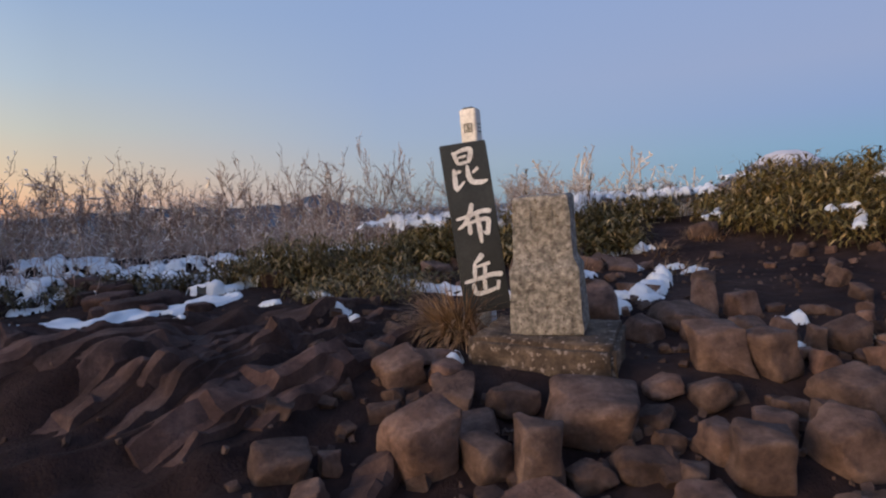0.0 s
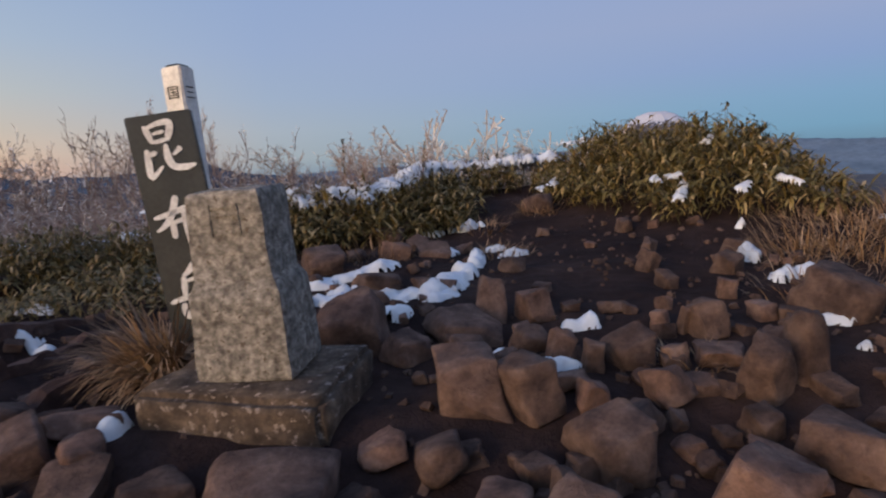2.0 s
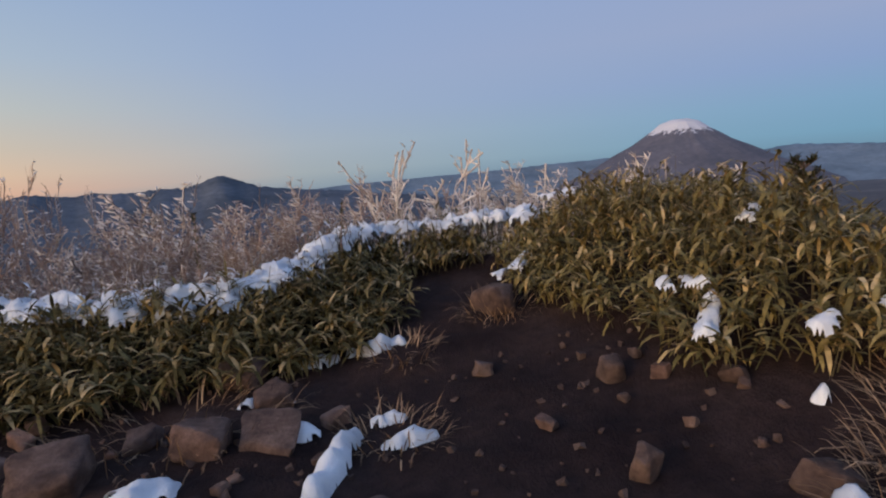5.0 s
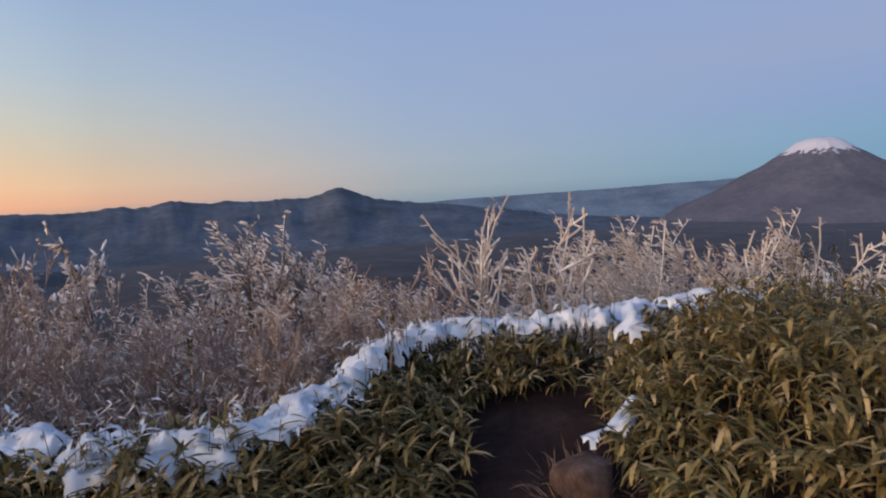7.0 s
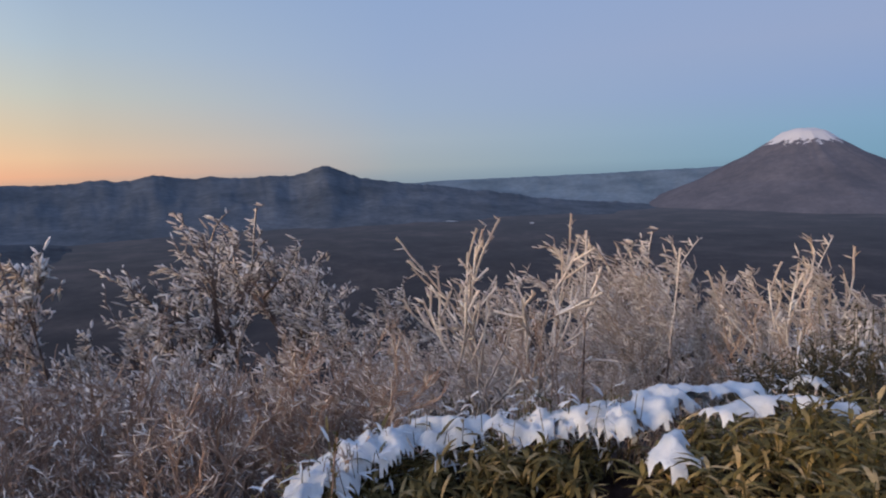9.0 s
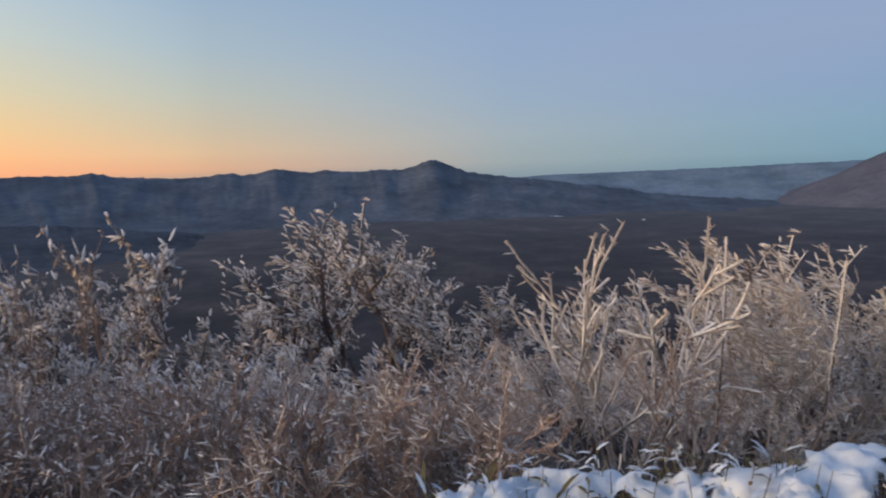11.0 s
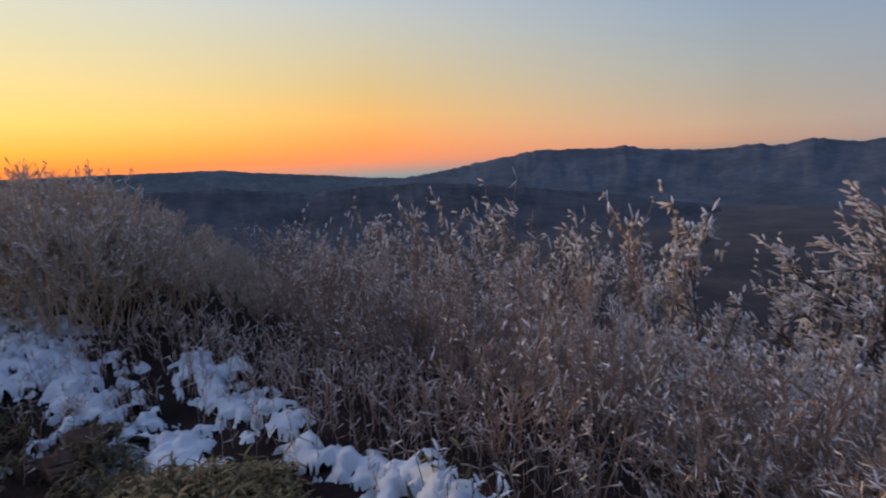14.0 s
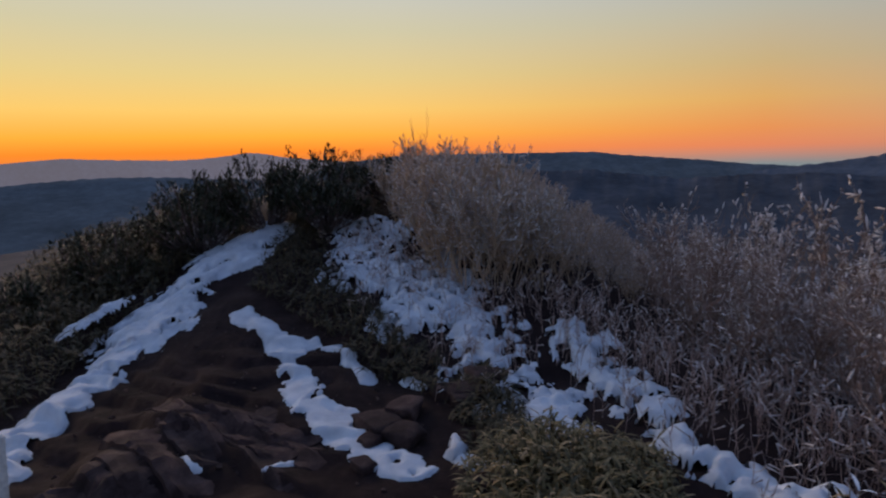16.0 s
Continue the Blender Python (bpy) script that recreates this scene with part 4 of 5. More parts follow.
def tube(verts, faces, pts, r0, r1, sides=3):
    n = len(pts)
    n0 = len(verts)
    for k, p in enumerate(pts):
        d = pts[min(k + 1, n - 1)] - pts[max(k - 1, 0)]
        d = d / (np.linalg.norm(d) + 1e-9)
        u = np.cross(d, (0.31, 0.95, 0.1))
        u /= np.linalg.norm(u) + 1e-9
        v = np.cross(d, u)
        r = r0 + (r1 - r0) * k / (n - 1)
        for j in range(sides):
            t = 2 * math.pi * j / sides
            verts.append(p + r * (math.cos(t) * u + math.sin(t) * v))
    for k in range(n - 1):
        a, b = n0 + k * sides, n0 + (k + 1) * sides
        faces += [(a + j, a + (j + 1) % sides, b + (j + 1) % sides, b + j) for j in range(sides)]


def on_line(pts, f):
    k = min(int(f * (len(pts) - 1)), len(pts) - 2)
    t = f * (len(pts) - 1) - k
    return pts[k] * (1 - t) + pts[k + 1] * t, pts[k + 1] - pts[k]


def spindle(verts, faces, at, way, length, radius):
    """One feather of rime: swells from its root and ends in a point."""
    u = np.cross(way, (0.31, 0.2, 0.93))
    u /= np.linalg.norm(u) + 1e-9
    v = np.cross(way, u)
    n0 = len(verts)
    for f, r in ((0.0, 0.45), (0.55, 1.0)):
        for j in range(4):
            t = 1.5708 * j
            verts.append(at + way * length * f + radius * r * (math.cos(t) * u + 0.6 * math.sin(t) * v))
    verts.append(at + way * length)
    for j in range(4):
        k = (j + 1) % 4
        faces.append((n0 + j, n0 + k, n0 + 4 + k, n0 + 4 + j))
        faces.append((n0 + 4 + j, n0 + 4 + k, n0 + 8))


def woody(seed, name, label, category, group, wood, trunks=3, spread=0.5, limbs=7, low=0.25, limb_len=0.4, branches=5, br_len=0.16, sprays=4, sp_len=0.06, clumps=2,
          clump=(0.03, 0.06), fat=0.006, frost=0.9, frost_low=0.15, thick=0.014, crooked=0.2, wind=0.7, coat=0.0, twig=0.0022, up=0.15):
    """A leafless woody plant one metre tall: trunks, limbs, branches, twig sprays, and feathers of rime that grow into the wind."""
    rng = random.Random(seed)
    e = empty(name, Matrix(), label, category, group)
    sv, sf, tv, tf, rv, rf = [], [], [], [], [], []

    def fork(d, wide, rise):
        w = d / (np.linalg.norm(d) + 1e-9) + np.array([rng.gauss(0, 1), rng.gauss(0, 1), rng.gauss(0, 0.7)]) * wide + np.array([0, 0, rise])
        return w / (np.linalg.norm(w) + 1e-9)

    def cold(z):
        return rng.random() < frost * min(1.0, max(0.12, (z - frost_low) / 0.35))

    for s in range(trunks):
        a = 6.283 * (s + 0.8 * rng.random()) / trunks
        out = spread * rng.uniform(0.4, 1.0)
        way = np.array([math.cos(a) * out, math.sin(a) * out, 1.0])
        stem = grow(rng, (0.03 * math.cos(a), 0.03 * math.sin(a), -0.08), way / np.linalg.norm(way), rng.uniform(0.78, 1.02), 9, crooked, 0.05)
        r = thick * rng.uniform(0.75, 1.1)
        tube(sv, sf, stem, r, r * 0.22, 5)
        for b in range(limbs):
            f = low + (0.97 - low) * (b + rng.random()) / limbs
            at, d = on_line(stem, f)
            limb = grow(rng, at, fork(d, 0.6, up), limb_len * rng.uniform(0.6, 1.1) * (1.15 - 0.65 * f), 5, crooked, 0.05)
            lr = r * (0.62 - 0.3 * f)
            tube(sv, sf, limb, lr, lr * 0.4, 4)
            if coat:
                tube(rv, rf, [p + WIND * coat * 0.5 + np.array([0, 0, coat * 0.4]) for p in limb[1:]], coat * 0.8, coat, 4)
            for c in range(branches):
                at1, d1 = on_line(limb, 0.2 + 0.8 * (c + rng.random()) / branches)
                br = grow(rng, at1, fork(d1, 0.5, up), br_len * rng.uniform(0.6, 1.15), 3, crooked, 0.03)
                tube(tv, tf, br, max(lr * 0.35, twig), twig * 0.8, 3)
                icy = cold(at1[2])
                if icy:
                    w = coat or twig * 1.1
                    tube(rv, rf, [p + WIND * w * 0.8 for p in br], w * 0.75, w, 4 if coat else 3)
                for k in range(sprays):
                    at2, d2 = on_line(br, 0.15 + 0.85 * (k + rng.random()) / sprays)
                    sp = grow(rng, at2, fork(d2, 0.55, 0.08), sp_len * rng.uniform(0.5, 1.2), 2, crooked, 0.02)
                    tube(tv, tf, sp, twig * 0.8, twig * 0.5, 3)
                    if not icy and rng.random() < 0.8:
                        continue
                    for q in range(clumps):
                        at3, d3 = on_line(sp, (q + rng.random()) / clumps)
                        w3 = fork(d3, 0.35, 0.0) * (1 - wind) + (WIND + np.array([rng.gauss(0, 0.3), rng.gauss(0, 0.3), rng.gauss(0, 0.35)])) * wind
                        spindle(rv, rf, at3, w3 / np.linalg.norm(w3), rng.uniform(*clump), fat * rng.uniform(0.55, 1.2))
    tagged(link_mesh("woody_frame", sv, sf, wood, e), kind="stuff")
    tagged(link_mesh("twig_spray", tv, tf, wood, e), kind="stuff")
    if rv:
        tagged(link_mesh("rime", rv, rf, RIME, e, "pinkish white rime"), kind="stuff")
    return e


FROSTED = "leafless shrub thickly coated in pinkish white rime"
ON_SLOPE, UNDER_EDGE = "frosted shrubs on the slope", "shrubs below the summit edge"
BIRCHES = [woody(200 + k, "frosted_birch", "crooked dark-trunked birch with a crown of pinkish rime", "tree", "frosted trees on the slope", BARK, 2, 0.75, 8, 0.32, 0.6, 7, 0.19, 5, 0.06, 3,
                 (0.022, 0.05), 0.0062, 0.95, 0.2, 0.024, 0.26, 0.6, 0.0, 0.0022, 0.05) for k in range(3)]
SMALL_TREES = [woody(210 + k, "frosted_birch", "slender birch whose crown carries feathers of rime", "tree", "frosted trees on the slope", BARK, 2, 0.45, 6, 0.4, 0.4, 6, 0.16, 4, 0.06, 3,
                     (0.04, 0.085), 0.01, 0.95, 0.25, 0.016, 0.24, 0.75, 0.0, 0.0022, 0.06) for k in range(2)]
FLAGGED = [woody(220 + k, "flagged_shrub", "thin leafless shrub with wind-blown rime flags on its tips", "shrub", UNDER_EDGE, DARK_TWIG, 3, 0.6, 5, 0.4, 0.46, 4, 0.18, 2, 0.05, 2,
                 (0.05, 0.14), 0.0125, 0.9, 0.45, 0.012, 0.24, 0.92, 0.0, 0.0025, 0.08) for k in range(4)]
BUSHES = [woody(230 + k, "frosted_shrub", FROSTED, "shrub", ON_SLOPE, TWIG, 4, 1.0, 6, 0.2, 0.45, 5, 0.17, 4, 0.06, 2,
                (0.035, 0.08), 0.0088, 0.8, 0.0, 0.012, 0.26, 0.55, 0.0, 0.0026, 0.06) for k in range(3)]
LONG_RIMED = woody(241, "frosted_shrub", "spreading shrub, every branch sheathed in white rime", "shrub", ON_SLOPE, TWIG, 5, 0.85, 6, 0.2, 0.62, 4, 0.17, 2, 0.04, 1,
                   (0.04, 0.08), 0.009, 1.0, -0.2, 0.012, 0.1, 0.6, 0.0066, 0.003, 0.04)
SKY_SHRUBS = [woody(250 + k, "bare_shrub", "reddish-brown bare shrub standing against the sky", "shrub", UNDER_EDGE, DARK_TWIG, 4, 0.6, 5, 0.25, 0.42, 4, 0.17, 3, 0.07, 1,
                    (0.03, 0.07), 0.0075, 0.5, -0.1, 0.011, 0.2, 0.8, 0.0, 0.0032, 0.1) for k in range(4)]
BROWNS = [woody(260 + k, "bare_shrub", "dense brown leafless shrub with thin grey rime", "shrub", UNDER_EDGE, DARK_TWIG, 6, 0.9, 6, 0.15, 0.42, 4, 0.18, 4, 0.08, 1,
                (0.03, 0.09), 0.0075, 0.34, -0.1, 0.009, 0.24, 0.6, 0.0, 0.0032, 0.1) for k in range(3)]
UPRIGHT = [woody(270 + k, "upright_shrub", "dense upright brown leafless shrub, sunset gold painted in, with thin rime", "shrub", "upright shrubs on the ridge", SUNSET_TWIG, 11, 0.7, 5, 0.3, 0.3, 4, 0.14, 3, 0.07, 1,
                 (0.03, 0.07), 0.009, 0.6, 0.1, 0.008, 0.14, 0.4, 0.0, 0.0035, 0.22) for k in range(3)]
STANDING = set()


def plant(template, x, y, top, turn, wide=1.0):
    """Stand a template, or a copy once it stands, on the ground so that its crown reaches the height top."""
    g = float(ground_height(x, y))
    size = max(0.4, top - g)
    where = pose(x, y, g - 0.02, 0, 0, turn)
    if template.name in STANDING:
        c = copy_thing(template, where)
    else:
        STANDING.add(template.name)
        c = template
        c.matrix_world = where
    c.scale = (size * wide, size * wide, size)
    return c


def plant_slope():
    rng = random.Random(12)
    spots = []

    def free(x, y, gap):
        if any((x - a) ** 2 + (y - b) ** 2 < gap * gap for a, b in spots):
            return False
        spots.append((x, y))
        return True

    def row(kinds, places, wide, gap=0.0, turn=35):
        for k, (x, y, top) in enumerate(places):
            free(x, y, gap)
            plant(kinds[k % len(kinds)], x, y, top, rng.uniform(-turn, turn), wide * rng.uniform(0.9, 1.1))

    # large crooked birches down the slope
    row(BIRCHES, ((-2.3, 20.2, 1.75), (-0.6, 20.6, 0.4), (-4.6, 22.4, 0.9), (7.2, 18.0, 1.1), (5.2, 15.6, 1.15), (7.6, 15.0, 0.95), (-9.5, 16.8, 0.4), (10.5, 17.0, 0.7), (3.4, 19.5, -0.2)), 0.95)
    row(SMALL_TREES, ((-6.1, 15.9, 1.35), (-7.4, 14.6, 0.5), (-4.9, 16.4, -0.1), (-9.2, 12.4, 1.0), (-2.6, 15.6, -0.6), (0.6, 15.0, -0.5), (-11.5, 11.0, 1.3)), 0.75)
    # thin shrubs whose flags stand out against the valley
    row(FLAGGED, ((-5.35, 13.4, 2.05), (-5.5, 11.5, 1.85), (-6.05, 10.9, 2.15), (-6.75, 8.6, 1.95), (-6.7, 9.5, 2.2), (-6.8, 10.4, 2.1), (-6.7, 13.2, 1.3), (-4.3, 8.5, 1.6), (-8.6, 7.6, 1.75)), 0.62)
    # the heavily rimed shrub behind the snowy edge, and its neighbours
    row([LONG_RIMED], ((2.6, 9.9, 2.15), (5.9, 10.4, 1.65)), 0.85, turn=10)
    row(BUSHES, ((3.4, 10.8, 1.65), (4.3, 10.9, 1.6), (4.9, 11.8, 1.6), (1.5, 11.2, 0.5), (6.4, 11.2, 1.5), (3.8, 12.4, 1.6), (7.2, 10.4, 1.3), (5.6, 12.6, 1.3), (3.4, 9.4, 1.2), (1.7, 9.3, 0.9), (8.4, 11.8, 1.1), (-4.6, 7.6, 1.25), (-5.4, 8.0, 1.15), (-3.7, 7.9, 1.2), (-3.0, 8.3, 1.15)), 0.75)
    # bare tops over the summit edge
    row(SKY_SHRUBS, ((-3.45, 6.3, 2.05), (-4.3, 6.9, 2.0), (-2.75, 6.6, 1.8), (-2.3, 7.1, 2.1), (-1.8, 7.7, 2.15), (-0.65, 6.95, 2.2), (-0.3, 6.7, 1.95), (-1.25, 7.3, 1.9), (-5.2, 7.2, 1.9), (2.9, 8.9, 1.7), (4.6, 9.1, 1.75)), 0.6, turn=180)
    # brown shrubs close under the edge
    n, tries = 0, 0
    while n < 56 and tries < 9000:
        tries += 1
        x, y = rng.uniform(-5.6, 1.6), rng.uniform(6.4, 9.8)
        if y > float(north_edge(x)) + 0.4 and free(x, y, 0.4):
            g = float(ground_height(x, y))
            plant(BROWNS[n % 3], x, y, g + rng.uniform(0.7, 1.25), rng.uniform(-40, 40), 0.9)
            n += 1
    # the frosted slope
    n, tries = 0, 0
    while n < 120 and tries < 12000:
        tries += 1
        x, y = rng.uniform(-14, 12), rng.uniform(8.6, 27)
        along = max(0.0, min(1.0, ((x - 2.0) * -4.0 + (y - 4.9) * 15.5) / 256.3))
        clear = math.hypot(x - 2.0 + 4.0 * along, y - 4.9 - 15.5 * along)  # a gap in the brush below the great birch
        if y < float(north_edge(x)) + 2.2 or (y > 11 and clear < 0.75) or (x < -5.5 and y < 12 and rng.random() < 0.7) or not free(x, y, 0.55 + 0.04 * y):
            continue
        g = float(ground_height(x, y))
        kind = rng.choice(SMALL_TREES + BUSHES + BUSHES + BROWNS) if y < 14 else rng.choice(BIRCHES + BUSHES + SMALL_TREES)
        plant(kind, x, y, g + rng.uniform(0.9, 1.9) + 0.06 * max(0, y - 9), rng.uniform(-40, 40), rng.uniform(0.85, 1.15))
        n += 1
    # the shrub-covered shoulder of the western ridge
    n, tries = 0, 0
    while n < 90 and tries < 4000:
        tries += 1
        x, y = rng.uniform(-8.8, -4.6), rng.uniform(2.9, 6.8)
        if y < 3.0 + 0.36 * (x + 8.0) or not free(x, y, 0.3):
            continue
        g = float(ground_height(x, y))
        crest = 2.85 if y < 4.7 else 2.85 - 0.95 * (y - 4.7)
        plant(UPRIGHT[n % 3], x, y, max(g + 0.45, crest - rng.uniform(0.0, 0.3) - 0.2 * max(0.0, x + 5.6)), rng.uniform(-180, 180), 0.85)
        n += 1
    plant(SKY_SHRUBS[0], -6.4, 3.7, 3.1, 20, 0.3)


plant_slope()


# ---- snow ----
def snow_patch(line, width, thick, seed, lift=0.0, label="old wind-packed snow patch on dark soil", ragged=0.55, cell=0.024, name="snow_patch", holes=0.62, grain=1.0):
    """Snow along a line of (x, y): ragged outline, rounded top that sinks into the ground at its rim."""
    xs, ys = [p[0] for p in line], [p[1] for p in line]
    m = width * 1.6 + 0.05
    gx, gy = np.arange(min(xs) - m, max(xs) + m, cell), np.arange(min(ys) - m, max(ys) + m, cell)
    X, Y = np.meshgrid(gx, gy, indexing="ij")
    D = np.full(X.shape, 1e9)
    for (x0, y0), (x1, y1) in zip(line, line[1:] or line):
        L2 = (x1 - x0) ** 2 + (y1 - y0) ** 2 + 1e-9
        t = np.clip(((X - x0) * (x1 - x0) + (Y - y0) * (y1 - y0)) / L2, 0, 1)
        D = np.minimum(D, np.hypot(X - x0 - t * (x1 - x0), Y - y0 - t * (y1 - y0)))
    F0 = fbm(X * 9 + seed, Y * 9 + 3, 2) - 0.5
    edge = width * (1 + 0.5 * F0 - ragged + 2 * ragged * (fbm(X * 1.6 / max(width, 0.12) * 0.5 + seed, Y * 1.6 / max(width, 0.12) * 0.5 + seed * 2, 3)))
    gaps = np.clip(fbm(X * 6.5 * grain + seed * 3, Y * 6.5 * grain + 7, 3) - holes, 0, 1) * 5
    F = np.clip((edge - D) / max(width, 0.05) - gaps, -1, 1)
    top = ground_height(X, Y) + lift + thick * (np.sqrt(np.clip(F, 0, 1)) * (0.35 + 1.3 * fbm(X * 8 * grain + seed, Y * 8 * grain, 3))) + np.where(F < 0, F * (0.05 if lift > 0.1 else 0.14) - 0.004, 0.004)
    idx = np.full(X.shape, -1)
    verts, faces = [], []
    keep = F > (-0.1 if lift > 0.1 else -0.4)
    for i in range(X.shape[0] - 1):
        for j in range(X.shape[1] - 1):
            if keep[i, j] and keep[i + 1, j] and keep[i, j + 1] and keep[i + 1, j + 1]:
                q = []
                for a, b in ((i, j), (i + 1, j), (i + 1, j + 1), (i, j + 1)):
                    if idx[a, b] < 0:
                        idx[a, b] = len(verts)
                        verts.append((X[a, b], Y[a, b], top[a, b]))
                    q.append(int(idx[a, b]))
                faces.append(q)
    if not faces:
        return None
    ob = link_mesh(name, verts, faces, SNOW, None, label, smooth=True)
    return tagged(ob, category="snow", group="snow patches")


ON_BAMBOO = "white snow lying on the bent bamboo along the edge"
snow_patch([(-0.75, 5.98), (0.0, 5.86), (0.41, 5.8), (0.94, 5.85), (1.2, 6.1)], 0.15, 0.1, 1, 0.25, ON_BAMBOO, 0.85, 0.018, holes=0.6, grain=1.8)
snow_patch([(1.2, 6.12), (1.36, 6.34), (1.55, 6.75), (1.72, 7.1)], 0.14, 0.1, 2, 0.27, ON_BAMBOO, 0.8, 0.018, holes=0.6, grain=1.8)
snow_patch([(1.72, 7.12), (2.0, 7.25), (2.6, 7.32), (2.95, 7.38)], 0.16, 0.1, 3, 0.26, ON_BAMBOO, 0.85, 0.018, holes=0.6, grain=1.8)
snow_patch([(2.9, 7.36), (3.2, 7.6), (3.5, 7.85)], 0.2, 0.14, 9, 0.26, ON_BAMBOO, 0.7, holes=0.62)
snow_patch([(0.5, 5.65), (0.8, 5.68)], 0.1, 0.1, 4, 0.24, ON_BAMBOO, 0.9, holes=0.52)
snow_patch([(2.62, 5.92), (2.75, 6.02), (2.9, 6.2)], 0.06, 0.05, 5, 0.16, ON_BAMBOO, 0.6, 0.014, holes=0.52, grain=2.0)
snow_patch([(3.0, 6.75), (3.15, 6.95)], 0.1, 0.07, 6, 0.28, ON_BAMBOO, 0.9, holes=0.52)
snow_patch([(3.3, 7.0), (3.6, 7.05), (3.9, 7.0)], 0.09, 0.07, 7, 0.36, ON_BAMBOO, 0.9, holes=0.52)
snow_patch([(3.2, 7.75), (3.8, 8.0), (4.4, 8.1)], 0.16, 0.09, 8, 0.32, ON_BAMBOO, 0.9, holes=0.52)
for k, (line, w, t) in enumerate((
        ([(-0.4, 4.55), (0.1, 4.05), (0.36, 3.74), (0.66, 3.66)], 0.085, 0.05), ([(0.5, 4.0), (0.8, 4.12), (1.02, 4.3)], 0.07, 0.05),
        ([(0.72, 3.78), (0.98, 3.72), (1.18, 3.55)], 0.09, 0.04), ([(1.18, 3.55), (1.34, 3.78), (1.43, 4.0)], 0.075, 0.07),
        ([(1.56, 4.16), (1.62, 4.45), (1.7, 4.62)], 0.05, 0.06), ([(1.72, 4.62), (1.92, 4.68)], 0.04, 0.05), ([(0.86, 3.36), (1.0, 3.3)], 0.05, 0.05),
        ([(1.68, 2.92), (1.76, 2.92)], 0.04, 0.05), ([(1.3, 2.66), (1.4, 2.6), (1.5, 2.5)], 0.045, 0.05), ([(2.62, 2.62), (2.68, 2.5)], 0.055, 0.05), ([(2.56, 2.34)], 0.05, 0.05),
        ([(2.86, 3.14), (3.06, 3.16)], 0.055, 0.06), ([(3.0, 3.46), (3.05, 3.62)], 0.045, 0.07), ([(3.38, 4.1)], 0.05, 0.07), ([(4.2, 3.75), (4.4, 3.8)], 0.08, 0.08),
        ([(1.46, 5.42), (1.68, 5.5), (1.88, 5.52)], 0.055, 0.06), ([(1.2, 4.98), (1.38, 5.0)], 0.045, 0.05), ([(1.3, 4.6), (1.5, 4.62)], 0.05, 0.05), ([(1.86, 4.46), (1.95, 4.52)], 0.05, 0.06),
        ([(-0.95, 4.12), (-0.84, 4.04)], 0.06, 0.04), ([(-0.66, 3.36), (-0.54, 3.3)], 0.05, 0.05), ([(0.0, 2.44), (0.01, 2.47)], 0.035, 0.07),
        ([(-1.64, 2.72), (-1.5, 2.86)], 0.03, 0.02))):
    snow_patch(line, w * 1.15, t, 30 + k, ragged=0.95, cell=0.017, holes=0.52, grain=1.7)
for k, (line, w, t, lift) in enumerate((([(3.3, 4.72), (3.2, 4.86)], 0.05, 0.04, 0.24), ([(3.12, 4.42), (3.2, 4.52), (3.3, 4.66)], 0.04, 0.04, 0.18), ([(3.42, 4.18), (3.5, 4.2)], 0.04, 0.04, 0.22),
                                         ([(3.75, 4.2), (3.8, 4.1)], 0.042, 0.04, 0.22), ([(3.7, 5.0), (3.82, 5.1)], 0.045, 0.04, 0.36))):
    snow_patch(line, w * 1.1, t, 60 + k, lift, "small snow clump caught in bamboo leaves", 0.45, 0.012, holes=0.6, grain=2.2)
EDGE_LINE = [(-0.35, 5.92), (0.0, 5.86), (0.41, 5.8), (0.94, 5.85), (1.2, 6.1), (1.36, 6.34), (1.55, 6.75), (1.72, 7.1), (2.0, 7.25), (2.6, 7.32), (2.95, 7.38)]


def near_line(x, y, reach):
    best = 9.0
    for (x0, y0), (x1, y1) in zip(EDGE_LINE, EDGE_LINE[1:]):
        t = max(0, min(1, ((x - x0) * (x1 - x0) + (y - y0) * (y1 - y0)) / ((x1 - x0) ** 2 + (y1 - y0) ** 2)))
        best = min(best, math.hypot(x - x0 - t * (x1 - x0), y - y0 - t * (y1 - y0)))
    return 1.0 if best < reach else 0.0


sasa_patch("snowy_bamboo_leaves", lambda x, y: near_line(x, y, 0.15), (-1.0, 5.5, 3.2, 7.6), 0.075, 0.42, 18, "bamboo leaves coated in snow along the edge", SNOW, (0.06, 0.13), 5)
sasa_patch("dwarf_bamboo_fringe", lambda x, y: near_line(x, y, 0.16), (-1.0, 5.5, 3.2, 7.6), 0.17, 0.42, 19, "brown bamboo leaves poking through edge snow", SASA_DRY, (0.09, 0.15), 4)
SNOWY_BUSH = [(3.9, 8.0), (4.6, 7.7), (5.6, 7.9), (5.8, 8.7), (4.9, 9.1), (4.1, 8.8)]
sasa_patch("snowy_dwarf_thicket", lambda x, y: poly_in(x, y, SNOWY_BUSH), (3.8, 7.6, 5.9, 9.2), 0.09, 0.95, 27, "dark brown-green low thicket behind the bamboo mound", HEATH, (0.06, 0.13), 14)
sasa_patch("snowy_thicket_leaves", lambda x, y: poly_in(x, y, SNOWY_BUSH) * 1.2, (3.8, 7.6, 5.9, 9.2), 0.13, 1.0, 28, "snow-coated leaves on the dark thicket", SNOW, (0.05, 0.1), 6)
TRAIL = "frozen snow strip along the dark rocky trail"
snow_patch([(-1.7, 1.25), (-2.15, 1.1), (-2.8, 0.98), (-3.5, 0.9), (-4.3, 0.86)], 0.32, 0.07, 80, 0.0, TRAIL, 0.85, holes=0.56)
snow_patch([(-4.3, 0.86), (-5.2, 0.95), (-6.0, 1.1), (-6.6, 1.2)], 0.42, 0.08, 81, 0.05, TRAIL, 0.9, holes=0.56)
